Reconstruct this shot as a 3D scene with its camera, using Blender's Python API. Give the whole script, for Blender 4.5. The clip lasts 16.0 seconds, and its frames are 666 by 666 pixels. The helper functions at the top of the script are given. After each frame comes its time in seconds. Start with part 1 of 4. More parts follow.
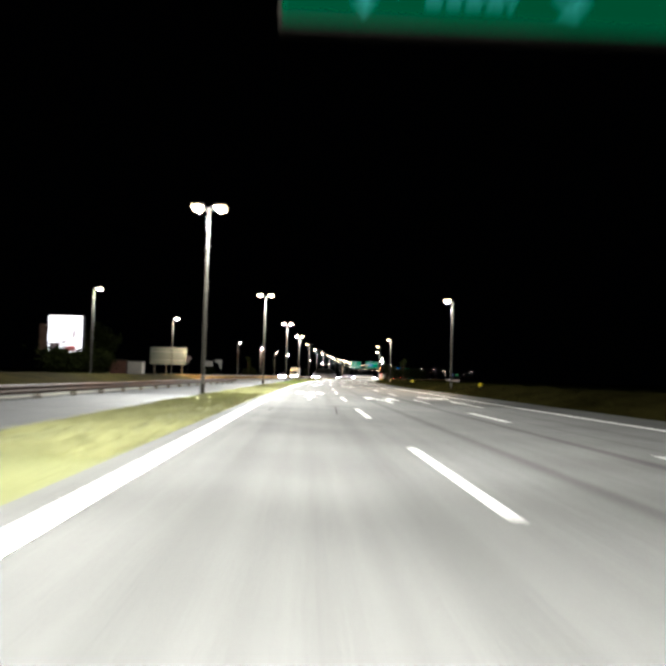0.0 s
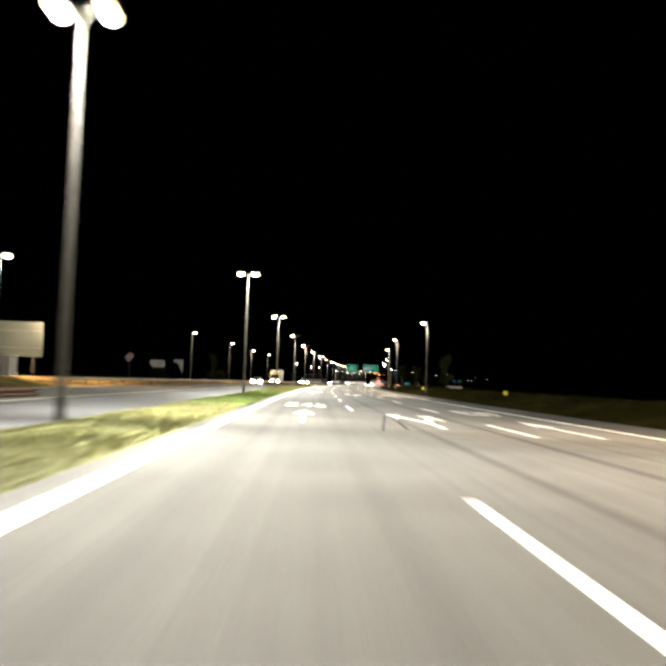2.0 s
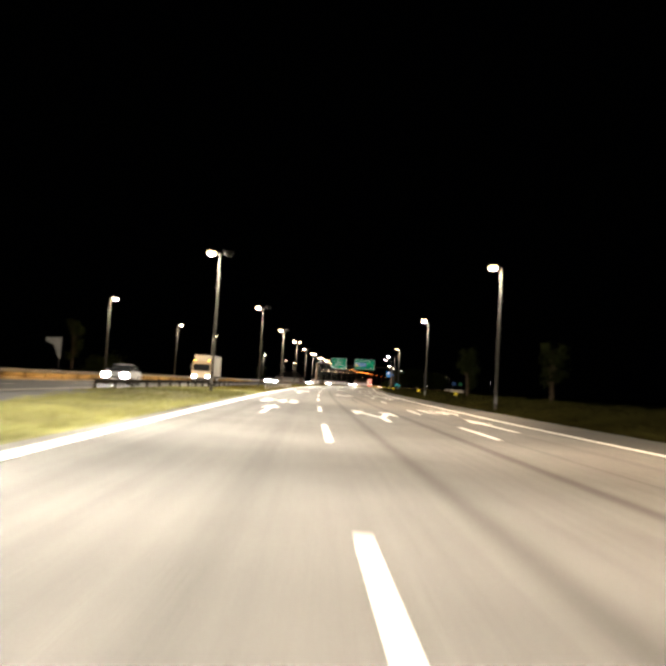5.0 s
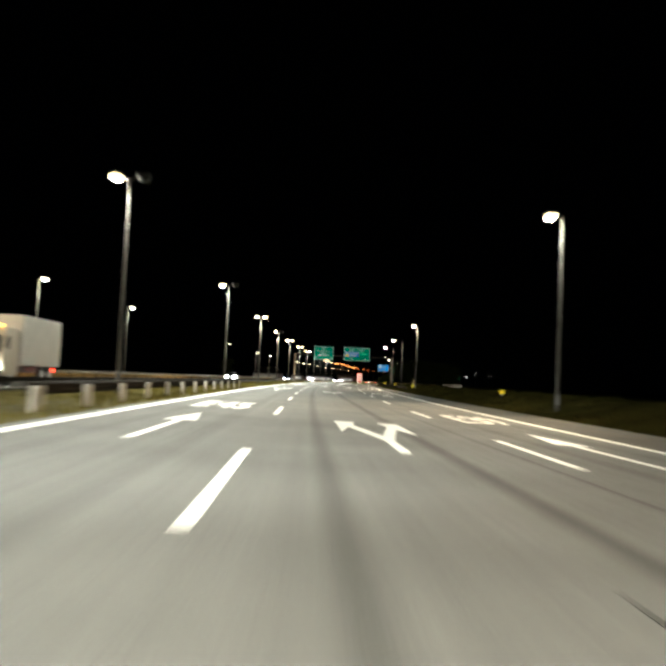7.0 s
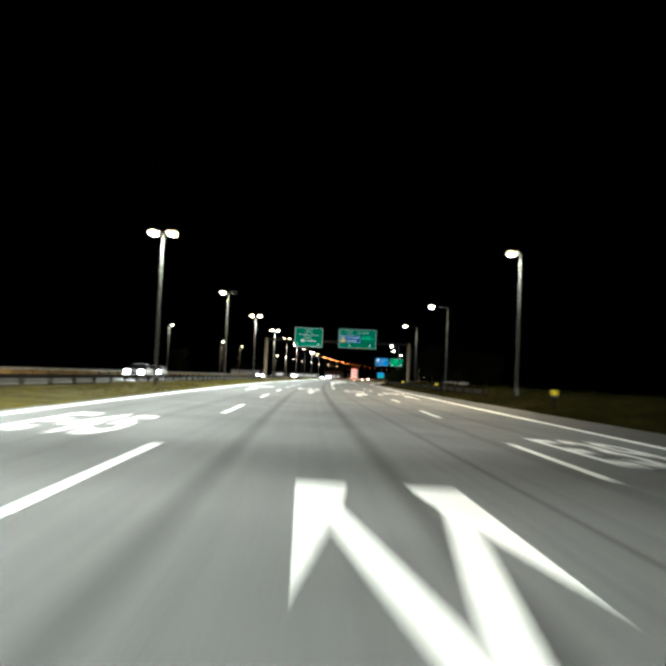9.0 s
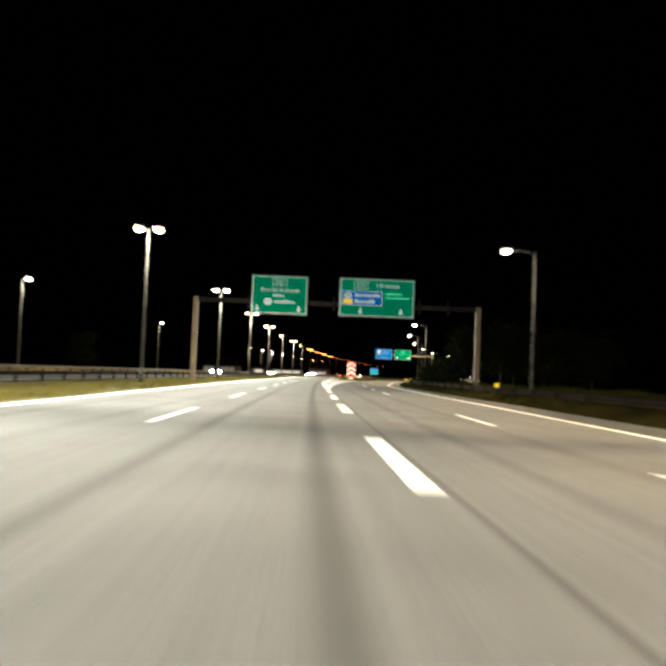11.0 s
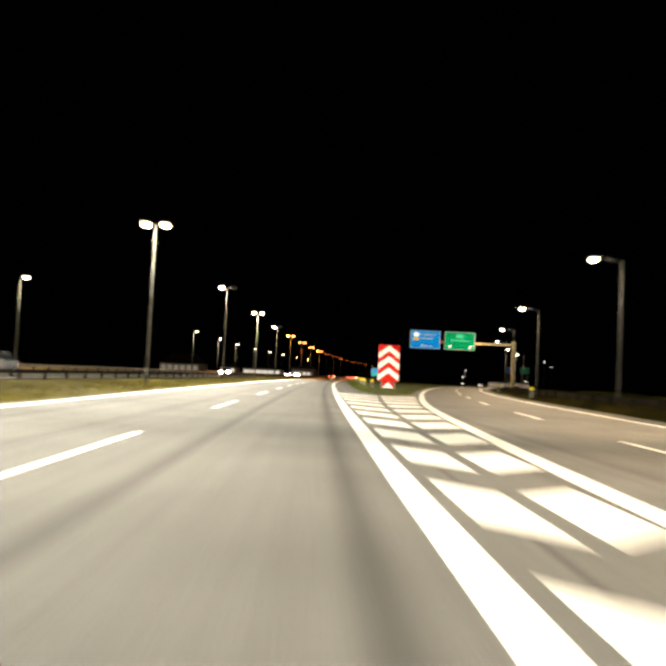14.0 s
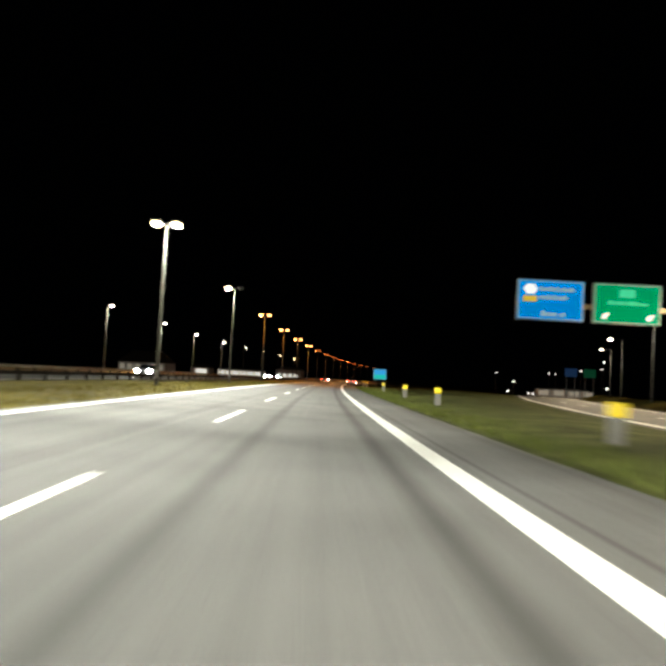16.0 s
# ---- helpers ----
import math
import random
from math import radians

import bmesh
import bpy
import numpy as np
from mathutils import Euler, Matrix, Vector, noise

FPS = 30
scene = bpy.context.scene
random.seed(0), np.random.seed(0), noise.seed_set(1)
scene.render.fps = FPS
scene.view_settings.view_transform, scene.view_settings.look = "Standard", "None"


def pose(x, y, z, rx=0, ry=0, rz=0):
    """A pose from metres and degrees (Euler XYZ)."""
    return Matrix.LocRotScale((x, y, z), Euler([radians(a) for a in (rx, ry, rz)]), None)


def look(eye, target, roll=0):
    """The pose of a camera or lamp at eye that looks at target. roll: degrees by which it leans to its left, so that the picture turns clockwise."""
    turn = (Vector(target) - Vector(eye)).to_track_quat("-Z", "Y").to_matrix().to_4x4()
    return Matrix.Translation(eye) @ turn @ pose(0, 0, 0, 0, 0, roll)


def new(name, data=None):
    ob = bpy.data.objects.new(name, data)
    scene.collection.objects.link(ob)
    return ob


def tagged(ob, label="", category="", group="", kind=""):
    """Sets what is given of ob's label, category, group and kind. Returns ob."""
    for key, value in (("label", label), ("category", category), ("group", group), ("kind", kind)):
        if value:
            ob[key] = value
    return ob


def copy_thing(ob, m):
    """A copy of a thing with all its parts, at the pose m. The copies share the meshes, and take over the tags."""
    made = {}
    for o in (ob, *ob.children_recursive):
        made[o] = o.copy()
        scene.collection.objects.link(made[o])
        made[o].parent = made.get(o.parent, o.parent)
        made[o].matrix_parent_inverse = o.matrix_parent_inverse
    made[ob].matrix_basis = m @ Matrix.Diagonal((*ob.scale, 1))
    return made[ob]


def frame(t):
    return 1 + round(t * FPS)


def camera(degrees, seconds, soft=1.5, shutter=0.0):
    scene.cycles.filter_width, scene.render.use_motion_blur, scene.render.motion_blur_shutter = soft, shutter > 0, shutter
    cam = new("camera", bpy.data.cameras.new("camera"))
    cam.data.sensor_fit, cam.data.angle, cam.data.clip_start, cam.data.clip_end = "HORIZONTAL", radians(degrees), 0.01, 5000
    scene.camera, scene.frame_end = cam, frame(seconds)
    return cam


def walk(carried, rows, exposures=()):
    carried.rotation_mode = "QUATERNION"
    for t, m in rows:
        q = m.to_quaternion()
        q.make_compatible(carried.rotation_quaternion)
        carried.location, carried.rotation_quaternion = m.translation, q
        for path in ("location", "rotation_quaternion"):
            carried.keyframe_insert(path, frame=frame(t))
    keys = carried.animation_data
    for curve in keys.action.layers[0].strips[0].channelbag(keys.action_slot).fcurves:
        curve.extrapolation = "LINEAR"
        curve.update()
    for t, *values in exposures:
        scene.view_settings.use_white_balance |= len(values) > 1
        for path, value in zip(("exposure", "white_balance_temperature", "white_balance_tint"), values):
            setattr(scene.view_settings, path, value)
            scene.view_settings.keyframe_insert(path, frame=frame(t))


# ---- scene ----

# ---------------------------------------------------------------- the road's line
# The road is a gentle bend to the right. Places along it are given as s (metres along
# the left edge line), u (metres to the right of that line) and z (height).
KNOTS_S = np.array([-100.0, 150.0, 300.0, 450.0, 650.0, 1400.0])
KNOTS_K = np.array([0.354, 0.288, 0.351, 0.300, 0.380, 0.459]) * 1e-3
BANK = 0.0159
EYE = 1.063
GRID_S = np.arange(-150.0, 1500.0, 5.0)
GRID_TH = -np.cumsum(np.interp(GRID_S, KNOTS_S, KNOTS_K)) * 5.0
GRID_TH -= np.interp(0, GRID_S, GRID_TH)
GRID_X = np.cumsum(-np.sin(GRID_TH) * 5.0)
GRID_Y = np.cumsum(np.cos(GRID_TH) * 5.0)
GRID_X -= np.interp(0, GRID_S, GRID_X)
GRID_Y -= np.interp(0, GRID_S, GRID_Y)


def heading(s):
    return float(np.interp(s, GRID_S, GRID_TH))


def fall(u):
    return -BANK * min(max(u, 0.0), 12.0)


def at(s, u, z=0.0):
    """World place of a point s along the road, u to its right, z above its surface."""
    th = heading(s)
    return Vector((float(np.interp(s, GRID_S, GRID_X)) + math.cos(th) * u,
                   float(np.interp(s, GRID_S, GRID_Y)) + math.sin(th) * u, z + fall(u)))


def stand(s, u, z=0.0, turn=0.0):
    """Pose of a thing that stands at s, u, with its +y along the road."""
    return Matrix.Translation(at(s, u, z)) @ Matrix.Rotation(heading(s) + radians(turn), 4, "Z")


# ---------------------------------------------------------------- camera and its drive
# seconds, s, u, yaw from the road's direction, pitch, roll (degrees)
DRIVE = [
    (0, -24.22, 1.749, -2.17, 3.19, 1.64),
    (0.5, -7.84, 1.799, -2.07, 3.33, 1.85),
    (1, 7.92, 1.807, -2.02, 3.38, 1.75),
    (1.5, 23.34, 1.884, -1.98, 3.50, 1.75),
    (2, 39.13, 2.029, -1.84, 3.62, 2.04),
    (2.5, 54.35, 2.142, -1.74, 3.64, 2.40),
    (3, 69.09, 2.247, -1.59, 3.75, 2.83),
    (3.5, 83.69, 2.428, -1.57, 3.74, 2.90),
    (4, 98.67, 2.716, -1.55, 3.76, 3.03),
    (4.5, 114.24, 2.905, -1.72, 3.63, 3.19),
    (5, 128.99, 3.290, -1.78, 3.67, 3.39),
    (5.5, 143.42, 3.631, -1.86, 3.66, 3.39),
    (6, 157.53, 3.931, -1.98, 3.60, 3.18),
    (6.5, 171.62, 4.217, -2.10, 3.51, 2.89),
    (7, 185.97, 4.520, -2.18, 3.42, 2.62),
    (7.5, 200.88, 4.870, -2.18, 3.35, 2.48),
    (8, 216.35, 5.268, -2.12, 3.30, 2.48),
    (8.5, 232.23, 5.587, -2.11, 3.24, 2.18),
    (9, 247.70, 5.780, -2.13, 3.23, 2.41),
    (9.5, 263.83, 6.087, -2.14, 3.14, 2.24),
    (10, 279.83, 6.369, -2.16, 3.10, 2.16),
    (10.5, 296.05, 6.551, -2.13, 3.06, 2.16),
    (11, 312.49, 6.634, -2.05, 3.03, 2.24),
    (11.5, 329.04, 6.653, -1.94, 3.01, 2.36),
    (12, 345.57, 6.642, -1.84, 3.04, 2.47),
    (12.5, 361.95, 6.638, -1.73, 3.07, 2.52),
    (13, 378.20, 6.639, -1.56, 3.05, 2.53),
    (13.5, 394.34, 6.553, -1.47, 3.07, 2.47),
    (14, 410.36, 6.454, -1.37, 3.14, 2.73),
    (14.5, 425.90, 6.274, -1.29, 3.13, 2.58),
    (15, 441.61, 6.168, -1.21, 3.17, 2.89),
    (15.5, 458.44, 5.996, -1.14, 3.27, 2.98),
    (16, 474.80, 5.817, -1.16, 3.36, 3.13),
]
cam = camera(46.21, 16.0, soft=3.5, shutter=0.75)


# seconds, stops, kelvin, tint: the phone camera's own exposure and white balance
EXPOSURES = [
    (0.0, 0.54, 5800, 9), (0.5, 0.56, 5800, 8), (1.0, 0.20, 5650, 7), (1.5, 0.24, 5700, 6), (2.0, 0.42, 6200, 9), (2.5, 0.14, 6150, 8), (3.0, 0.33, 6000, 6), (3.5, 0.48, 6600, 11),
    (4.0, 0.46, 6400, 11), (4.5, 0.36, 6300, 10), (5.0, 0.28, 6800, 13), (7.5, -0.04, 5800, -2), (8.0, 0.00, 5600, -3), (8.5, -0.08, 5550, -2), (9.0, 0.08, 5550, 0), (9.5, 0.30, 6000, 0),
    (10.0, 0.36, 6200, 1), (12.5, 0.34, 6800, 6), (13.0, 0.42, 6900, 6), (14.0, 0.36, 6900, 7), (15.0, 0.32, 6900, 6), (15.5, 0.31, 6350, 5), (16.0, 0.28, 6150, 3)]


def seat(s, u, yaw, pitch, roll):
    eye = at(s, u, EYE)
    a, p = heading(s) + radians(yaw), radians(pitch)
    way = Vector((-math.sin(a) * math.cos(p), math.cos(a) * math.cos(p), math.sin(p)))
    return look(eye, eye + way * 10.0, roll)


walk(cam, [(t, seat(s, u, yaw, pitch, roll)) for t, s, u, yaw, pitch, roll in DRIVE], EXPOSURES)

# ---------------------------------------------------------------- night sky and exposure
world = bpy.data.worlds.new("night_sky")
scene.world = world
world.use_nodes = True
world.node_tree.nodes["Background"].inputs[0].default_value = (0.35, 0.42, 0.6, 1)
world.node_tree.nodes["Background"].inputs[1].default_value = 0.0003

WARM = (1.0, 0.93, 0.77)
SODIUM = (1.0, 0.36, 0.09)
GOLD = (1.0, 0.70, 0.40)
LAMP_W = 18000.0
SPILL_W = 1900.0

# ---------------------------------------------------------------- materials


def material(name, colour, rough=0.6, metal=0.0, grain=0.0, grain_scale=40.0, blotch=0.0, blotch_scale=0.6,
             bump=0.0, emit=None, strength=0.0, ior=1.45, per_object=0.0, gloss=0.5):
    """A painted or natural surface: base colour varied by fine grain and by broad blotches, with a little relief."""
    m = bpy.data.materials.new(name)
    m.use_nodes = True
    nt = m.node_tree
    bsdf = nt.nodes["Principled BSDF"]
    bsdf.inputs["Roughness"].default_value = rough
    bsdf.inputs["Metallic"].default_value = metal
    bsdf.inputs["IOR"].default_value = ior
    bsdf.inputs["Specular IOR Level"].default_value = gloss
    bsdf.inputs["Base Color"].default_value = (*colour, 1)
    if emit:
        bsdf.inputs["Emission Color"].default_value = (*emit, 1)
        bsdf.inputs["Emission Strength"].default_value = strength
    if grain or blotch or bump or per_object:
        where = nt.nodes.new("ShaderNodeNewGeometry").outputs["Position"]
        fine = nt.nodes.new("ShaderNodeTexNoise")
        fine.inputs["Scale"].default_value = grain_scale
        fine.inputs["Detail"].default_value = 3
        wide = nt.nodes.new("ShaderNodeTexNoise")
        wide.inputs["Scale"].default_value = blotch_scale
        wide.inputs["Detail"].default_value = 4
        nt.links.new(where, fine.inputs["Vector"])
        nt.links.new(where, wide.inputs["Vector"])

        def swing(socket, amount):
            r = nt.nodes.new("ShaderNodeMapRange")
            r.inputs["From Min"].default_value, r.inputs["From Max"].default_value = 0.3, 0.7
            r.inputs["To Min"].default_value, r.inputs["To Max"].default_value = 1 - amount, 1 + amount
            nt.links.new(socket, r.inputs["Value"])
            return r.outputs["Result"]

        def times(a, b):
            n = nt.nodes.new("ShaderNodeMath")
            n.operation = "MULTIPLY"
            nt.links.new(a, n.inputs[0])
            nt.links.new(b, n.inputs[1])
            return n.outputs[0]

        value = times(swing(fine.outputs["Fac"], grain), swing(wide.outputs["Fac"], blotch))
        if per_object:
            info = nt.nodes.new("ShaderNodeObjectInfo")
            r = nt.nodes.new("ShaderNodeMapRange")
            r.inputs["To Min"].default_value, r.inputs["To Max"].default_value = 1 - per_object, 1 + per_object
            nt.links.new(info.outputs["Random"], r.inputs["Value"])
            value = times(value, r.outputs["Result"])
        scale = nt.nodes.new("ShaderNodeVectorMath")
        scale.operation = "SCALE"
        scale.inputs[0].default_value = colour
        nt.links.new(value, scale.inputs["Scale"])
        nt.links.new(scale.outputs["Vector"], bsdf.inputs["Base Color"])
        if bump:
            b = nt.nodes.new("ShaderNodeBump")
            b.inputs["Strength"].default_value = bump
            b.inputs["Distance"].default_value = 0.02
            nt.links.new(fine.outputs["Fac"], b.inputs["Height"])
            nt.links.new(b.outputs["Normal"], bsdf.inputs["Normal"])
    return m


def asphalt(name, colour, rough, tracks=()):
    """Worn asphalt: stone grain, patches, and dark rubber and seam streaks that run along the lanes.
    The UV map holds metres: across the road and along it."""
    m = material(name, colour, rough, grain=0.28, grain_scale=55.0, blotch=0.16, blotch_scale=0.35, bump=0.25, ior=1.5, gloss=0.15)
    nt = m.node_tree
    bsdf = nt.nodes["Principled BSDF"]
    base = bsdf.inputs["Base Color"].links[0].from_socket
    uv = nt.nodes.new("ShaderNodeUVMap")
    sep = nt.nodes.new("ShaderNodeSeparateXYZ")
    nt.links.new(uv.outputs["UV"], sep.inputs[0])
    stretch = nt.nodes.new("ShaderNodeVectorMath")
    stretch.operation = "MULTIPLY"
    stretch.inputs[1].default_value = (5.0, 0.05, 1.0)
    nt.links.new(uv.outputs["UV"], stretch.inputs[0])
    streaks = nt.nodes.new("ShaderNodeTexNoise")
    streaks.inputs["Scale"].default_value = 1.0
    streaks.inputs["Detail"].default_value = 3
    nt.links.new(stretch.outputs[0], streaks.inputs["Vector"])
    drift = nt.nodes.new("ShaderNodeMapRange")
    drift.inputs["From Min"].default_value, drift.inputs["From Max"].default_value = 0.25, 0.75
    drift.inputs["To Min"].default_value, drift.inputs["To Max"].default_value = 0.90, 1.08
    nt.links.new(streaks.outputs["Fac"], drift.inputs["Value"])
    value = drift.outputs["Result"]
    for u0, width, depth in tracks:
        gap = nt.nodes.new("ShaderNodeMath")
        gap.operation = "SUBTRACT"
        gap.inputs[1].default_value = u0
        nt.links.new(sep.outputs["X"], gap.inputs[0])
        size = nt.nodes.new("ShaderNodeMath")
        size.operation = "ABSOLUTE"
        nt.links.new(gap.outputs[0], size.inputs[0])
        r = nt.nodes.new("ShaderNodeMapRange")
        r.interpolation_type = "SMOOTHSTEP"
        r.inputs["From Min"].default_value, r.inputs["From Max"].default_value = 0.0, width
        r.inputs["To Min"].default_value, r.inputs["To Max"].default_value = 1 - depth, 1.0
        nt.links.new(size.outputs[0], r.inputs["Value"])
        n = nt.nodes.new("ShaderNodeMath")
        n.operation = "MULTIPLY"
        nt.links.new(value, n.inputs[0])
        nt.links.new(r.outputs["Result"], n.inputs[1])
        value = n.outputs[0]
    scale = nt.nodes.new("ShaderNodeVectorMath")
    scale.operation = "SCALE"
    nt.links.new(base, scale.inputs[0])
    nt.links.new(value, scale.inputs["Scale"])
    nt.links.new(scale.outputs["Vector"], bsdf.inputs["Base Color"])
    return m


TRACKS = ((1.05, 0.35, 0.16), (2.75, 0.35, 0.16), (4.85, 0.24, 0.36), (6.84, 0.26, 0.47),
          (8.08, 0.09, 0.35), (9.4, 0.3, 0.22), (11.0, 0.35, 0.22))
M_ASPHALT = asphalt("worn_asphalt", (0.135, 0.135, 0.133), 0.85, TRACKS)
M_SHOULDER = asphalt("shoulder_asphalt", (0.065, 0.065, 0.062), 0.85, ())
M_SEAM = material("tar_seam", (0.060, 0.060, 0.058), 0.9, grain=0.25, grain_scale=30, gloss=0.0)
M_ASPHALT_FAR = asphalt("far_asphalt", (0.10, 0.10, 0.095), 0.85, ((-10.0, 0.4, 0.2), (-14.0, 0.4, 0.2)))
M_PAINT = material("road_paint", (0.80, 0.80, 0.78), 0.55, grain=0.10, grain_scale=60, blotch=0.10, blotch_scale=1.5, bump=0.15)
# Opposite lines: their weaker, golden light is put into this duller paint colour.
M_PAINT_DULL = material("dull_road_paint", (0.34, 0.31, 0.25), 0.7, grain=0.25, grain_scale=50, blotch=0.3, blotch_scale=1.2, bump=0.15)
M_GRASS = material("grass_turf", (0.172, 0.178, 0.080), 0.9, gloss=0.1, grain=0.35, grain_scale=22, blotch=0.18, blotch_scale=0.35, bump=0.5)
M_LUSH = material("lush_turf", (0.115, 0.150, 0.045), 0.9, gloss=0.1, grain=0.35, grain_scale=22, blotch=0.3, blotch_scale=0.35, bump=0.5)
M_LUSH_BLADE = material("lush_blade", (0.145, 0.195, 0.058), 0.8, gloss=0.15, grain=0.25, grain_scale=6, blotch=0.3, blotch_scale=0.35)
M_DULL = material("dull_turf", (0.128, 0.128, 0.052), 0.9, gloss=0.1, grain=0.4, grain_scale=22, blotch=0.35, blotch_scale=0.4, bump=0.5)
M_DULL_BLADE = material("dull_blade", (0.158, 0.158, 0.064), 0.8, gloss=0.1, grain=0.25, grain_scale=6, blotch=0.35, blotch_scale=0.4)
M_OLIVE = material("olive_turf", (0.068, 0.057, 0.014), 0.9, gloss=0.05, grain=0.45, grain_scale=22, blotch=0.4, blotch_scale=0.5, bump=0.6)
M_ROUGH = material("rough_turf", (0.058, 0.066, 0.017), 0.9, gloss=0.05, grain=0.5, grain_scale=14, blotch=0.5, blotch_scale=0.7, bump=0.6)
M_ROUGH_BLADE = material("rough_blade", (0.075, 0.090, 0.022), 0.85, gloss=0.05, grain=0.3, grain_scale=6, blotch=0.5, blotch_scale=0.6)
M_OLIVE_BLADE = material("olive_blade", (0.085, 0.072, 0.017), 0.8, gloss=0.05, grain=0.25, grain_scale=6, blotch=0.45, blotch_scale=0.4)
# Outer verge: the dark beyond the lamps' reach is put into this near-black olive.
M_SHADED_VERGE = material("shaded_olive_verge", (0.015, 0.013, 0.004), 0.9, gloss=0.0, grain=0.45, grain_scale=18, blotch=0.4, blotch_scale=0.4, bump=0.6)
M_SHADED_BLADE = material("shaded_olive_blade", (0.023, 0.021, 0.006), 0.85, gloss=0.0, grain=0.3, grain_scale=6, blotch=0.4, blotch_scale=0.4)
M_BLADE = material("grass_blade", (0.205, 0.205, 0.098), 0.8, gloss=0.15, grain=0.25, grain_scale=6, blotch=0.22, blotch_scale=0.35)
M_EARTH = material("night_field", (0.030, 0.034, 0.016), 0.95, gloss=0.0, grain=0.4, grain_scale=3, blotch=0.4, blotch_scale=0.05, bump=0.5)
M_GRAVEL = material("median_paving", (0.075, 0.077, 0.082), 0.8, grain=0.3, grain_scale=30, blotch=0.2, blotch_scale=0.6, bump=0.3)
M_STEEL = material("galvanised_steel", (0.15, 0.147, 0.14), 0.5, 0.5, grain=0.12, grain_scale=30, blotch=0.2, blotch_scale=1.2)
M_RUST = material("weathered_rail", (0.040, 0.015, 0.007), 0.7, 0.0, gloss=0.2, grain=0.25, grain_scale=18, blotch=0.35, blotch_scale=0.8)
M_RAIL_DARK = material("dark_rail", (0.011, 0.008, 0.005), 0.8, 0.0, gloss=0.03, grain=0.25, grain_scale=18, blotch=0.35, blotch_scale=0.8)
M_POLE = material("lamp_pole", (0.030, 0.027, 0.022), 0.55, 0.0, gloss=0.3, grain=0.15, grain_scale=25, blotch=0.15, blotch_scale=1.0)
M_BROWN = material("brown_verge", (0.25, 0.16, 0.065), 0.9, gloss=0.05, grain=0.45, grain_scale=18, blotch=0.4, blotch_scale=0.4, bump=0.6)
M_GANTRY = material("dark_gantry_steel", (0.012, 0.011, 0.010), 0.8, 0.0, gloss=0.0, grain=0.12, grain_scale=20, blotch=0.2, blotch_scale=1.0)
M_LAMPLIT_POST = material("lamplit_brown_steel", (0.11, 0.078, 0.045), 0.55, 0.2, grain=0.15, grain_scale=20, blotch=0.2, blotch_scale=1.0)
M_TAN_MAST = material("tan_mast_steel", (0.36, 0.26, 0.13), 0.55, 0.1, grain=0.15, grain_scale=20, blotch=0.2, blotch_scale=1.0)
M_HOOD = material("lamp_hood", (0.014, 0.014, 0.014), 0.6, 0.0, gloss=0.15)
M_LENS = material("lit_lens", (0.9, 0.85, 0.7), 0.3, emit=(1.0, 0.72, 0.34), strength=6.0)
M_LENS_WHITE = material("lit_white_lens", (0.9, 0.9, 0.85), 0.3, emit=(1.0, 0.82, 0.52), strength=6.0)
M_LENS_SODIUM = material("sodium_lens", (0.9, 0.6, 0.3), 0.3, emit=(1.0, 0.42, 0.12), strength=6.0)
M_LENS_FAINT = material("faint_sodium_lens", (0.6, 0.35, 0.15), 0.3, emit=(1.0, 0.28, 0.07), strength=0.55)
M_LENS_OFF = material("dead_lens", (0.010, 0.010, 0.009), 0.4, gloss=0.15)
# Sign colours emit: headlight light thrown back by the panels is put into them.
M_GREEN = material("headlit_green_panel", (0.000, 0.030, 0.012), 0.9, emit=(0.0, 0.082, 0.042), strength=1.0, gloss=0.0)
M_GREEN_DEEP = material("headlit_deep_green_panel", (0.000, 0.030, 0.012), 0.9, emit=(0.0, 0.21, 0.072), strength=1.0, gloss=0.0)
# Overhead sign has no lamp; faint emission stands for the light on it.
M_GREEN_GLOW = material("faint_glow_green_panel", (0.000, 0.003, 0.002), 0.9, emit=(0.0, 0.046, 0.015), strength=1.0, gloss=0.0)
M_WHITE_DIM = material("faint_glow_white_symbol", (0.003, 0.009, 0.008), 0.9, emit=(0.02, 0.16, 0.12), strength=1.0, gloss=0.0)
M_BORDER_DIM = material("faint_glow_green_border", (0.000, 0.004, 0.002), 0.9, emit=(0.0, 0.060, 0.022), strength=1.0, gloss=0.0)
M_BLUE = material("headlit_blue_panel", (0.000, 0.015, 0.066), 0.9, emit=(0.0, 0.046, 0.175), strength=1.0, gloss=0.0)
M_BLUE_BRIGHT = material("headlit_bright_blue_panel", (0.000, 0.015, 0.066), 0.9, emit=(0.0, 0.165, 0.45), strength=1.0, gloss=0.0)
M_WHITE_HEADLIT = material("headlit_white_symbol", (0.120, 0.120, 0.120), 0.9, emit=(0.7, 0.95, 0.85), strength=0.27, gloss=0.0)
M_WHITE_BRIGHT = material("bright_white_symbol", (0.30, 0.30, 0.29), 0.9, emit=(0.95, 0.93, 0.88), strength=0.75, gloss=0.0)
M_GREEN_PALE = material("pale_green_symbol", (0.02, 0.10, 0.06), 0.9, emit=(0.05, 0.42, 0.20), strength=1.0, gloss=0.0)
M_YELLOW_HEADLIT = material("headlit_yellow_symbol", (0.240, 0.150, 0.015), 0.9, emit=(0.85, 0.55, 0.05), strength=0.5, gloss=0.0)
M_SKY_BLUE = material("sky_blue_panel", (0.01, 0.05, 0.10), 0.9, emit=(0.04, 0.27, 0.55), strength=1.0, gloss=0.0)
M_TEAL = material("teal_panel", (0.0, 0.06, 0.05), 0.9, emit=(0.03, 0.40, 0.32), strength=1.0, gloss=0.0)
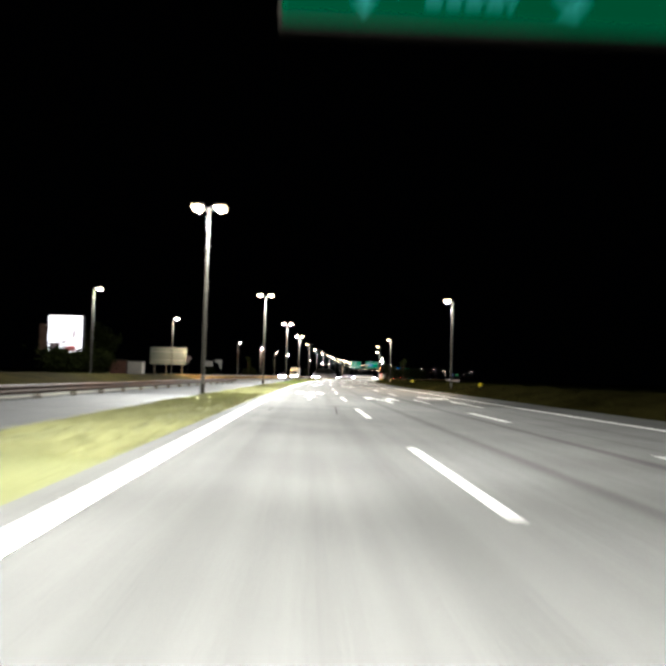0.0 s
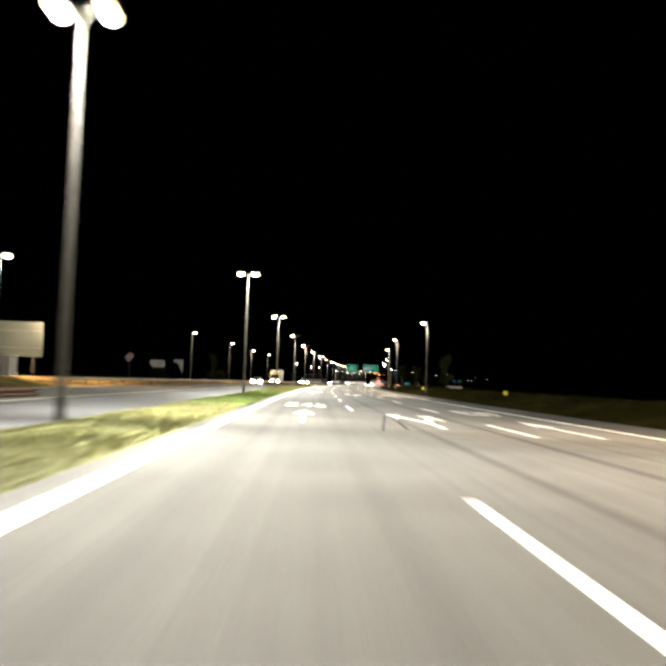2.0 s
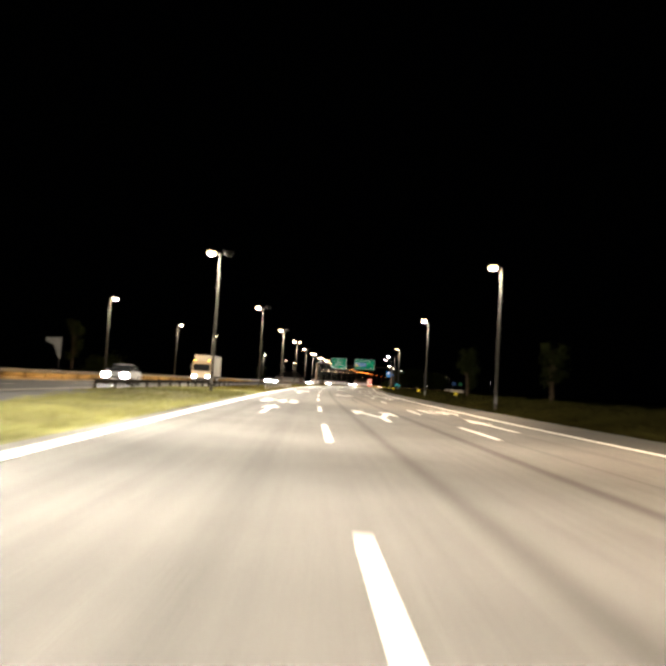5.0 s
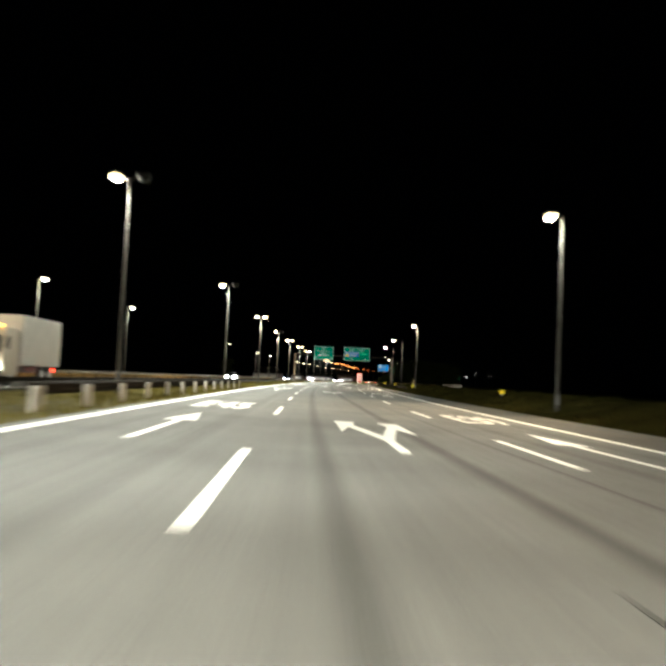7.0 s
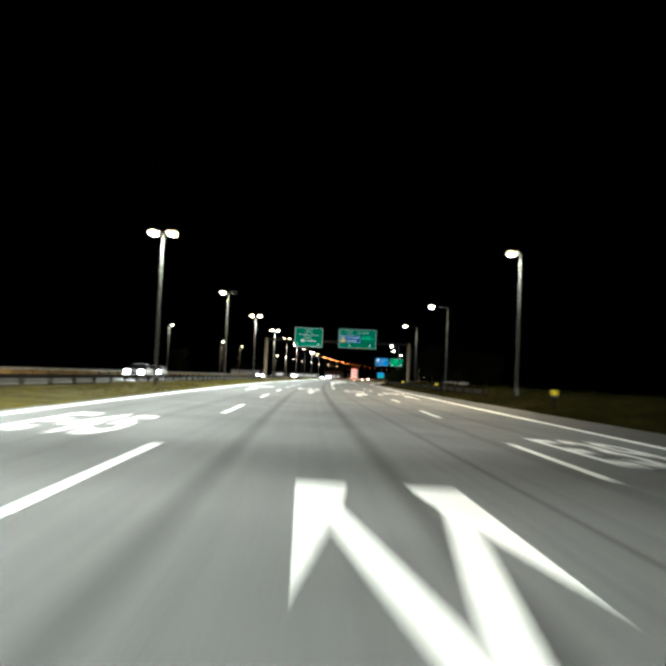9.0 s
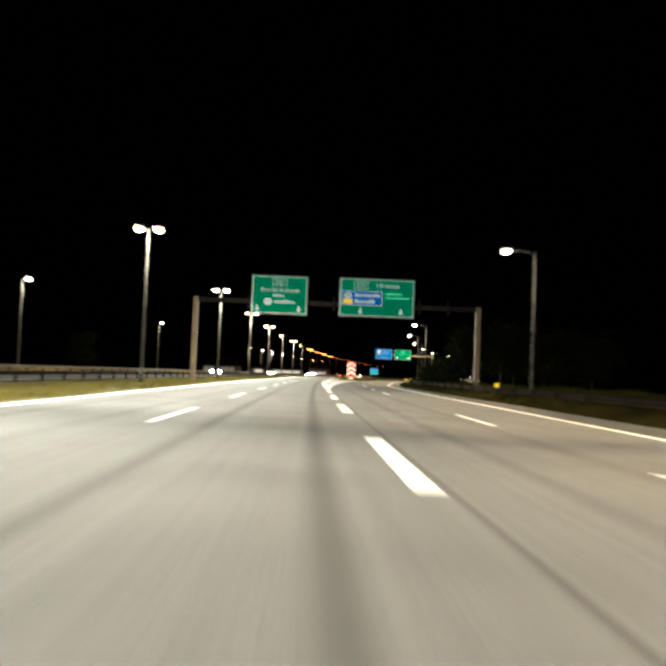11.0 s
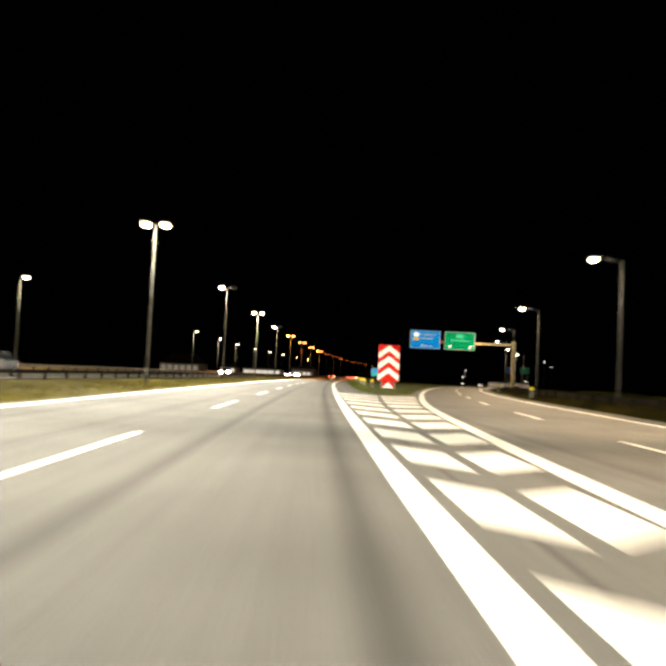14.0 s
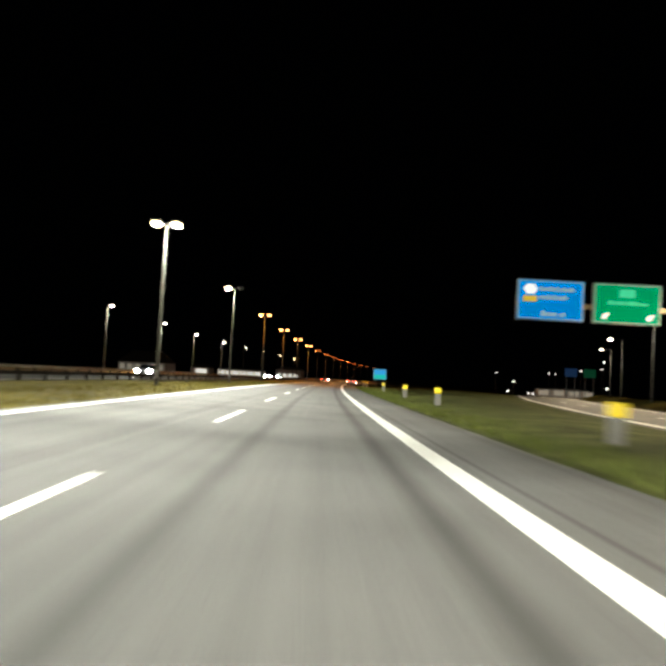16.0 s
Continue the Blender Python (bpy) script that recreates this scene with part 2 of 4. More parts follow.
M_RIM = material("sign_rim", (0.10, 0.115, 0.11), 0.4, 0.3, grain=0.1, grain_scale=20)
M_INK = material("sign_ink", (0.02, 0.02, 0.02), 0.6)
M_RED = material("red_reflective", (0.50, 0.012, 0.008), 0.6, gloss=0.15, grain=0.08, grain_scale=20)
M_WHITE = material("white_reflective", (0.88, 0.88, 0.86), 0.45, grain=0.05, grain_scale=20)
M_YELLOW = material("yellow_reflector", (0.85, 0.66, 0.02), 0.4, emit=(0.9, 0.7, 0.02), strength=0.0)
M_POST = material("post_plastic", (0.14, 0.14, 0.13), 0.5, grain=0.1, grain_scale=20, blotch=0.1, blotch_scale=3)
M_BARK = material("bark", (0.05, 0.036, 0.025), 0.9, gloss=0.05, grain=0.4, grain_scale=12, bump=0.6)
M_LEAF = material("leaves", (0.010, 0.013, 0.003), 0.8, gloss=0.05, grain=0.3, grain_scale=5, blotch=0.4, blotch_scale=0.8)

# ---------------------------------------------------------------- building helpers


def mesh(name, verts, faces, mat, uvs=None, smooth=False):
    me = bpy.data.meshes.new(name)
    me.from_pydata([tuple(v) for v in verts], [], faces)
    if uvs is not None:
        layer = me.uv_layers.new(name="UVMap")
        loops = np.empty(len(me.loops), dtype=np.int32)
        me.loops.foreach_get("vertex_index", loops)
        layer.data.foreach_set("uv", np.asarray(uvs, dtype=np.float32)[loops].ravel())
    for one in mat if isinstance(mat, (list, tuple)) else [mat]:
        me.materials.append(one)
    if smooth:
        me.polygons.foreach_set("use_smooth", [True] * len(me.polygons))
    me.update()
    return me


def under(name, me, parent=None, label=""):
    ob = new(name, me)
    if parent is not None:
        ob.parent = parent
    if label:
        ob["label"] = label
    return ob


def part(name, bm, mat, parent, label="", smooth=False):
    """One bmesh as one mesh object under a thing or a part."""
    me = bpy.data.meshes.new(name)
    if smooth:
        for f in bm.faces:
            f.smooth = True
    bm.to_mesh(me)
    bm.free()
    me.materials.append(mat)
    return under(name, me, parent, label)


def empty(name, m=None):
    ob = new(name)
    ob.empty_display_size = 0.3
    if m is not None:
        ob.matrix_basis = m
    return ob


def box(bm, x0, x1, y0, y1, z0, z1, bevel=0.0):
    made = bmesh.ops.create_cube(bm, size=1.0)
    for v in made["verts"]:
        v.co = Vector(((x0 + x1) / 2 + v.co.x * (x1 - x0), (y0 + y1) / 2 + v.co.y * (y1 - y0), (z0 + z1) / 2 + v.co.z * (z1 - z0)))
    if bevel:
        edges = list({e for v in made["verts"] for e in v.link_edges})
        bmesh.ops.bevel(bm, geom=edges, offset=bevel, segments=2, affect="EDGES", profile=0.5)
    return bm


def boxed(*dims, bevel=0.0):
    return box(bmesh.new(), *dims, bevel=bevel)


def tube(bm, points, radii, sides=12):
    """A tapered tube through the points."""
    rings = []
    for n, p in enumerate(points):
        a, b = Vector(points[max(n - 1, 0)]), Vector(points[min(n + 1, len(points) - 1)])
        q = (b - a).to_track_quat("Z", "Y")
        rings.append([bm.verts.new(Vector(p) + q @ Vector((math.cos(k) * radii[n], math.sin(k) * radii[n], 0)))
                      for k in (2 * math.pi * i / sides for i in range(sides))])
    for r, t in zip(rings, rings[1:]):
        for i in range(sides):
            bm.faces.new((r[i], r[(i + 1) % sides], t[(i + 1) % sides], t[i]))
    bm.faces.new(rings[0][::-1])
    bm.faces.new(rings[-1])
    return bm


def prism(points, y0, y1):
    """A solid from an outline in x and z, drawn out along y."""
    bm = bmesh.new()
    a = [bm.verts.new((x, y0, z)) for x, z in points]
    b = [bm.verts.new((x, y1, z)) for x, z in points]
    n = len(points)
    bm.faces.new(a)
    bm.faces.new(b[::-1])
    for i in range(n):
        bm.faces.new((a[i], b[i], b[(i + 1) % n], a[(i + 1) % n]))
    bmesh.ops.recalc_face_normals(bm, faces=bm.faces)
    return bm


def ribbon(name, s0, s1, left, right, mat, z=0.0, thick=0.0, step=5.0, across=1, zs=None):
    """A strip along the road between the offsets left(s) and right(s), with metres in its UV map."""
    count = max(2, int(round((s1 - s0) / step)) + 1)
    verts, uvs, faces = [], [], []
    for s in np.linspace(s0, s1, count):
        l = left(s) if callable(left) else left
        r = right(s) if callable(right) else right
        for k in range(across + 1):
            u = l + (r - l) * k / across
            h = zs(s, k / across) if zs else z
            verts.append(at(s, u, h))
            uvs.append((u, s))
    w = across + 1
    for i in range(count - 1):
        for k in range(across):
            faces.append((i * w + k, i * w + k + 1, (i + 1) * w + k + 1, (i + 1) * w + k))
    if thick:
        n = len(verts)
        verts += [v - Vector((0, 0, thick)) for v in verts]
        uvs += uvs
        for i in range(count - 1):
            a, b = i * w, (i + 1) * w
            faces.append((a, b, b + n, a + n))
            faces.append((a + across, a + across + n, b + across + n, b + across))
        faces.append((*range(0, w), *range(n + w - 1, n - 1, -1)))
        e = (count - 1) * w
        faces.append((*range(e + w - 1, e - 1, -1), *range(n + e, n + e + w)))
    return mesh(name, verts, faces, mat, uvs)


def course(*pairs):
    """Offset as a function of s through the given (s, u) knots."""
    xs, ys = [p[0] for p in pairs], [p[1] for p in pairs]
    return lambda s: float(np.interp(s, xs, ys))


# ---------------------------------------------------------------- ground and carriageways
LINE_1 = course((-20, 3.45), (20, 3.55), (60, 3.7), (90, 3.75))
LINE_2 = course((-80, 7.5), (110, 7.6), (150, 8.0), (230, 9.0), (260, 9.65), (305, 10.95), (335, 11.45), (380, 11.78),
                (396, 11.95), (410, 12.37), (426, 13.15), (455, 15.9), (475, 18.4), (488, 20.0), (520, 24.7), (560, 31.6), (620, 44))
GORE = course((389, 8.45), (400, 8.85), (404, 9.01), (410, 9.26), (417.6, 9.6), (421, 9.76), (436, 10.68), (442, 11.12), (447.5, 11.64), (456, 12.55), (465, 13.65), (475, 14.85), (488, 16.6),
              (520, 21.2), (560, 28.0), (620, 40.0))
RIGHT_EDGE = course((-80, 11.5), (110, 11.5), (160, 11.25), (231, 12.3), (260, 13.0), (300, 14.0), (345, 14.7), (395, 15.0),
                    (410, 15.5), (425, 16.9), (440, 18.2), (455, 19.6), (475, 21.8), (488, 23.5), (520, 28.1), (560, 35.2), (620, 48))
TARMAC = course((-80, 14.2), (160, 14.0), (231, 14.8), (300, 16.0), (345, 16.6), (395, 16.6), (410, 17.0), (425, 18.3),
                (440, 19.6), (455, 21.0), (475, 23.2), (488, 24.9), (520, 29.5), (560, 36.7), (620, 49.6))
OPPOSITE = course((-80, 0), (300, 0), (450, -2.0), (650, -4.0), (1300, -6.0))

ground_me = mesh("ground", [(-2500, -800, -0.5), (2500, -800, -0.5), (2500, 3200, -0.5), (-2500, 3200, -0.5)], [(0, 1, 2, 3)], M_EARTH)
tagged(new("ground", ground_me), "dark unlit fields beyond the motorway verges", "ground", kind="structure")

road = tagged(new("road", ribbon("road", -80, 471, -0.48, TARMAC, M_ASPHALT, thick=0.3, across=44)),
              "worn grey asphalt motorway carriageway lit by street lamps", "road", kind="structure")
under("main_lanes", ribbon("main_lanes", 471, 1290, -0.48, 9.7, M_ASPHALT, thick=0.3, across=4), road)
under("exit_ramp", ribbon("exit_ramp", 471, 615, lambda s: GORE(s) - 0.9, TARMAC, M_ASPHALT, thick=0.3, across=4), road)
opposite = tagged(new("road_opposite", ribbon("road_opposite", -80, 1290, lambda s: OPPOSITE(s) - 16.3, lambda s: OPPOSITE(s) - 7.6,
                                              M_ASPHALT_FAR, z=0.02, thick=0.6, across=4)),
                  "grey asphalt opposite carriageway beyond the median", "road", kind="structure")
tagged(new("median_paving", ribbon("median_paving", -80, 165, -7.65, course((98, -3.2), (135, -4.3), (150, -4.9), (165, -6.5)), M_GRAVEL, z=0.005, thick=0.2, across=2)),
       "pale paved strip in the median between grass and guardrail", "paving", kind="structure")


def berm(d):
    """Height of the outer verge d metres from the tarmac: a low bank that falls away behind its crest."""
    return float(np.interp(d, (0.0, 0.8, 3.6, 4.6, 7.0, 27.0), (0.0, 0.05, 0.78, 0.82, 0.1, -0.5)))


def turf(name, s0, s1, left, right, rise, label, across=6, mat=M_GRASS):
    def height(s, k):
        return -0.04 + rise(k) + 0.06 * noise.noise(Vector((s * 0.12, k * 5.0, 1.7)))
    return tagged(new(name, ribbon(name, s0, s1, left, right, mat, across=across, step=3.0, zs=height)), label, "grass verge", kind="structure")


turf("verge_median_near", -80, 70, -3.25, -0.46, lambda k: 0.03, "short green grass strip along the left edge line")
MEDIAN = course((70, -3.25), (98, -3.3), (135, -4.4), (150, -5.0), (166, -7.65), (300, -7.65), (450, -9.65), (650, -11.65), (1300, -13.65))
turf("verge_median", 70, 108, MEDIAN, -0.46, lambda k: 0.03, "short green grass in the median beside the edge line", across=12, mat=M_LUSH)
turf("verge_median_wide", 108, 190, MEDIAN, -0.46, lambda k: 0.03, "dull yellow-green grass in the widening median", across=12, mat=M_DULL)
turf("verge_median_far", 190, 1290, MEDIAN, -0.46, lambda k: 0.05 * math.sin(k * 3.14), "olive-gold grass in the wide median", across=12, mat=M_OLIVE)
def bank(k):
    return 0.03 + 0.66 * min(1.0, (1 - k) * 1.9)


turf("field_opposite", -80, 1290, lambda s: OPPOSITE(s) - 56, lambda s: OPPOSITE(s) - 22.4, lambda k: 0.27 + 0.40 * k, "dark rough grass field behind the bank", across=10, mat=M_ROUGH)
turf("verge_opposite_near", -80, 96, lambda s: OPPOSITE(s) - 22.5, lambda s: OPPOSITE(s) - 16.2, bank, "dark olive grass bank beside the opposite carriageway", across=10, mat=M_OLIVE)
turf("verge_opposite", 96, 1290, lambda s: OPPOSITE(s) - 22.5, lambda s: OPPOSITE(s) - 16.2, bank, "dry golden-brown grass bank beside the opposite carriageway", across=10, mat=M_BROWN)
turf("verge_outer", -80, 615, lambda s: TARMAC(s) - 0.05, lambda s: TARMAC(s) + 26, lambda k: berm(26 * k), "olive-brown grass bank beside the hard shoulder, darkened as unlit", across=24, mat=M_SHADED_VERGE)


def nose(s):
    """How far the island has grown to its full width and height."""
    return min(1.0, max(0.0, (s - 461.5) / 9.0)) ** 0.6


def island_height(s, k):
    return 0.012 + 0.25 * math.sin(k * 3.14) * nose(s) ** 2 + 0.03 * nose(s) * noise.noise(Vector((s * 0.3, k * 5.0, 1.7)))


def island_left(s):
    return 11.2 - (11.2 - 9.65) * nose(s)


def island_right(s):
    return 11.25 + (GORE(s) - 0.72 - 11.25) * nose(s)


tagged(new("verge_island", ribbon("verge_island", 461.5, 612, island_left, island_right, M_ROUGH, across=8, step=2.0, zs=island_height)),
       "rough dull-green grass island between motorway and exit ramp", "grass verge", kind="structure")

# ---------------------------------------------------------------- road markings, laid on the asphalt
LIFT = 0.006


def stripe(name, s0, s1, centre, width, parent=road, step=5.0):
    c = centre if callable(centre) else (lambda s: centre)
    return under(name, ribbon(name, s0, s1, lambda s: c(s) - width / 2, lambda s: c(s) + width / 2, M_PAINT_DULL if parent is opposite else M_PAINT, z=LIFT + (0.02 if parent is opposite else 0.0), thick=0.005, step=step), parent)


stripe("edge_line", -78, 1285, 0.0, 0.30)
stripe("edge_line", -78, 430, RIGHT_EDGE, 0.22)
stripe("edge_line", 430, 612, RIGHT_EDGE, 0.22)
stripe("edge_line", 368, 1285, course((368, 7.84), (391, 7.60), (402, 7.50), (415, 7.44), (440, 7.50), (470, 7.62), (1285, 7.62)), 0.32)
stripe("edge_line", 389, 612, GORE, 0.34)
DASHES = [-61.8 + 14.65 * k for k in range(16) if k != 8] + [174.8, 191.5] + [208.2 + 14.9 * k for k in range(72)]
for near in DASHES:
    stripe("lane_dash", near, near + 5.8, LINE_1, 0.15)
for k in range(-5, 38):
    near = 15 * k + (2.2 if k > 11 else -2.0)
    if not 345 < near < 362:
        stripe("lane_dash", near, near + 5.2, LINE_2, 0.15)
for near in (320.0, 335.0, 347.0, 359.0):
    stripe("broad_dash", near, near + 6.2, 7.85, 0.30)
for k in range(-5, 84):
    for u in (-12.0,):
        stripe("lane_dash", 15 * k, 15 * k + 5, (lambda s, u=u: OPPOSITE(s) + u), 0.13, opposite)
stripe("edge_line", -78, 1285, lambda s: OPPOSITE(s) - 8.3, 0.28, opposite)
stripe("edge_line", -78, 1285, lambda s: OPPOSITE(s) - 15.7, 0.28, opposite)


def marking(name, outline, s0, u0):
    """A flat painted shape: outline of (u, s) about a centre."""
    n = len(outline)
    verts = [at(s0 + s, u0 + u, LIFT) for u, s in outline] + [at(s0 + s, u0 + u, LIFT - 0.005) for u, s in outline]
    faces = [tuple(range(n)), tuple(range(2 * n - 1, n - 1, -1))] + [(i, n + i, n + (i + 1) % n, (i + 1) % n) for i in range(n)]
    me = mesh(name, verts, faces, M_PAINT)
    bm = bmesh.new()
    bm.from_mesh(me)
    bmesh.ops.recalc_face_normals(bm, faces=bm.faces)
    bmesh.ops.triangulate(bm, faces=[f for f in bm.faces if len(f.verts) > 4])
    bm.to_mesh(me)
    bm.free()
    return under(name, me, road)


STRAIGHT = [(-0.075, 0), (0.075, 0), (0.075, 5.1), (0.36, 5.0), (0, 8.4), (-0.36, 5.0), (-0.075, 5.1)]
FORK = [(-0.09, 0), (0.09, 0), (0.09, 2.4), (0.55, 6.0), (0.80, 4.3), (0.82, 8.3), (0.30, 8.3), (0.42, 6.9), (0.0, 3.6),
        (-0.42, 6.9), (-0.30, 8.3), (-0.82, 8.3), (-0.80, 4.3), (-0.55, 6.0), (-0.09, 2.4)]
BEND = [(-0.22, 0), (-0.02, 0.4), (-0.06, 2.4), (0.10, 3.6), (0.42, 4.7), (0.66, 4.2), (0.64, 8.2), (0.14, 8.3), (0.30, 6.9), (-0.10, 5.6), (-0.30, 3.6), (-0.32, 1.4)]


def letters(text, s0, u0, wide, long):
    """Painted characters, each a mesh of its own, stretched along the lane."""
    each = wide / len(text)
    for n, c in enumerate(text):
        curve = bpy.data.curves.new("character", "FONT")
        curve.body, curve.offset = c, 0.0 if c == "4" else 0.014
        holder = bpy.data.objects.new("character", curve)
        scene.collection.objects.link(holder)
        me = bpy.data.meshes.new_from_object(holder.evaluated_get(bpy.context.evaluated_depsgraph_get()))
        bpy.data.objects.remove(holder)
        xs, ys = [v.co.x for v in me.vertices], [v.co.y for v in me.vertices]
        for v in me.vertices:
            u = u0 - wide / 2 + each * (n + 0.06 + 0.86 * (v.co.x - min(xs)) / (max(xs) - min(xs)))
            v.co = at(s0 + long * (v.co.y - min(ys)) / (max(ys) - min(ys)), u, LIFT)
        me.materials.clear()
        me.materials.append(M_PAINT)
        if c == "4":
            bm = bmesh.new()
            bm.from_mesh(me)
            side = at(s0, u0 + 0.06, LIFT + 0.002) - at(s0, u0, LIFT)
            for v in bmesh.ops.duplicate(bm, geom=bm.verts[:] + bm.edges[:] + bm.faces[:])["geom"]:
                if isinstance(v, bmesh.types.BMVert):
                    v.co += side
            bm.to_mesh(me)
            bm.free()
        under("road_letter", me, road)


for s in (22.2, 72.3, 119.3, 166.0, 210.6, 259.7, 309.5):
    letters("E45", s, 1.86, 1.85, 5.1)
    u2, u3 = LINE_2(s), RIGHT_EDGE(s)
    letters("E39", s - 0.5, (u2 + u3) / 2, 1.75, 5.0)
for s in (11.2, 59.8, 108.3, 153.5, 198.2, 247.3):
    marking("arrow", STRAIGHT, s, 1.87)
    marking("fork_arrow", FORK, s, (3.75 + LINE_2(s)) / 2)
    marking("arrow", STRAIGHT, s - 1, (LINE_2(s) + RIGHT_EDGE(s)) / 2)
for u, shape in ((1.9, STRAIGHT), (5.9, STRAIGHT), (9.18, BEND), (12.7, STRAIGHT)):
    marking("arrow", shape, 296.6, u)
letters("E45", 309.5, 5.65, 1.8, 5.0)
letters("E39", 309.5, 9.45, 1.7, 5.0)
# hard shoulder of darker asphalt, and tar-sealed seams
under("hard_shoulder", ribbon("hard_shoulder", -80, 612, lambda s: RIGHT_EDGE(s) + 0.14, lambda s: TARMAC(s) - 0.02, M_SHOULDER, z=0.004, thick=0.003, across=2), road, "dark asphalt hard shoulder")
for s0, s1, line, width in ((57.5, 66.5, course((57.5, 3.80), (66.5, 4.68)), 0.07), (58.5, 68.5, course((58.5, 4.52), (68.5, 4.98)), 0.09),
                            (-1.4, 1.0, course((-1.4, 0.69), (1.0, 0.72)), 0.03), (-1.8, 4.8, course((-1.8, 2.69), (4.8, 2.83)), 0.035),
                            (176.0, 190.0, course((176.0, 6.1), (190.0, 6.3)), 0.05)):
    under("tar_seam", ribbon("tar_seam", s0, s1, lambda s: line(s) - width / 2, lambda s: line(s) + width / 2, M_SEAM, z=0.005, thick=0.003, step=1.5), road)
# hatching of the gore: bars in two columns that lean back towards the middle
under("gore_nose", ribbon("gore_nose", 368, 391, course((368, 7.69), (382, 7.58), (391, 7.46)), course((368, 8.0), (382, 8.34), (391, 8.66)),
                          M_PAINT, z=LIFT + 0.003, thick=0.005, step=3), road)
ROWS = [(393.8, 2.4), (396.9, 2.5), (400.45, 2.4), (403.35, 2.55), (407.6, 2.6), (412.3, 2.3)] + [(s, 2.3) for s in (416.55, 420.85, 425.0, 429.2, 433.4, 437.7, 442.2, 446.9, 451.5, 456.0, 460.4)]
for s, long in ROWS:
    l, r = 7.77, GORE(s) - 0.23
    mid, lean = (l + r) / 2 - 0.05, 1.08 * ((r - l) / 2 - 0.15)
    marking("hatch_bar", [(l, long), (l, 0), (mid - 0.11, -lean), (mid - 0.11, long - lean)], s, 0)
    marking("hatch_bar", [(mid + 0.11, long - lean), (mid + 0.11, -lean), (r, 0), (r, long)], s, 0)

# ---------------------------------------------------------------- street lamps
POLE_H = 9.25


def lamp_head(parent, side, reach, lens, arm):
    """A luminaire: flat hood with a bowl lens under it, at the end of its arm."""
    x = side * reach
    bm = bmesh.new()
    tube(bm, [(0, 0, POLE_H - 0.25), (side * 0.25 * reach, 0, POLE_H - 0.02), (side * (reach - 0.25), 0, POLE_H + 0.06)], [0.045, 0.04, 0.035] if reach < 1 else [0.03, 0.022, 0.018], 8)
    part("arm", bm, arm, parent, smooth=True)
    head = part("head", boxed(x - 0.32, x + 0.32, -0.19, 0.19, POLE_H + 0.06, POLE_H + 0.21, bevel=0.05), M_HOOD, parent, "grey lamp housing")
    bm = bmesh.new()
    bmesh.ops.create_uvsphere(bm, u_segments=16, v_segments=8, radius=1.0)
    for v in bm.verts:
        v.co = Vector((x + v.co.x * 0.31, v.co.y * 0.22, POLE_H - 0.01 + v.co.z * 0.19))
    part("lens", bm, lens, head, "glowing lamp glass" if lens is not M_LENS_OFF else "unlit lamp glass", smooth=True)


def street_lamp(label, heads):
    lamp = tagged(empty("street_lamp"), label, "street lamp", "street lamps along the motorway")
    bm = bmesh.new()
    tube(bm, [(0, 0, -0.3), (0, 0, 0.0), (0, 0, 1.2), (0, 0, 1.25), (0, 0, POLE_H)], [0.11, 0.11, 0.10, 0.088, 0.055], 14)
    part("pole", bm, M_POLE, lamp, smooth=True)
    bm = boxed(-0.08, 0.08, -0.125, -0.10, 0.5, 0.95)
    part("service_door", bm, M_STEEL, lamp)
    for side, reach, lens in heads:
        lamp_head(lamp, side, reach, lens, M_HOOD if reach > 1 else M_POLE)
    return lamp


twin = street_lamp("tall grey twin-head street lamp in the median, both lit", [(-1, 0.58, M_LENS), (1, 0.58, M_LENS)])
half = street_lamp("tall grey twin-head street lamp with one dead head", [(-1, 0.58, M_LENS), (1, 0.58, M_LENS_OFF)])
orange = street_lamp("tall twin-head street lamp glowing sodium orange", [(-1, 0.58, M_LENS_SODIUM), (1, 0.58, M_LENS_SODIUM)])
faint = street_lamp("tall twin-head street lamp far off, glowing faint orange", [(-1, 0.58, M_LENS_FAINT), (1, 0.58, M_LENS_FAINT)])
single = street_lamp("tall grey single-head street lamp beside the shoulder", [(-1, 0.55, M_LENS)])
reaching = street_lamp("grey street lamp with a long arm over the road", [(-1, 1.7, M_LENS_WHITE)])
facing = street_lamp("grey single-head street lamp beyond the opposite carriageway", [(1, 0.55, M_LENS_WHITE)])


def spot(s, u, z, eye, target, width, watts, colour):
    data = bpy.data.lights.new("lamp_light", "SPOT")
    data.energy, data.color, data.spot_size, data.spot_blend, data.shadow_soft_size = watts, colour, radians(width), 1.0, 0.2
    new("lamp_light", data).matrix_basis = stand(s, u, z) @ look(eye, target)


def shine(s, u, side, reach, watts, colour, back=0.9, lean=5.0, z=0.0):
    """The light given to a median lamp head, dead ones too: a wide beam at its foot each way along the road and a
    narrow one far ahead.
    """
    for lean, ahead, width, power in ((lean, 9.0, 104, 1.0), (lean + 1.5, 19.7, 41, 2.2), (lean, -9.0, 104, back)):
        if power:
            spot(s, u, z, (side * reach, 0, POLE_H - 0.30), (side * (reach + lean), ahead, 0.0), width, watts * power, colour)


def strip(s, u, side, reach, watts, colour):
    """A beam added to a median lamp head, dead ones too, straight along the grass at its foot."""
    for ahead in (7.5, -7.5):
        spot(s, u, 0.0, (side * reach, 0, POLE_H - 0.30), (side * reach + 0.5, ahead, 0.0), 98, watts, colour)


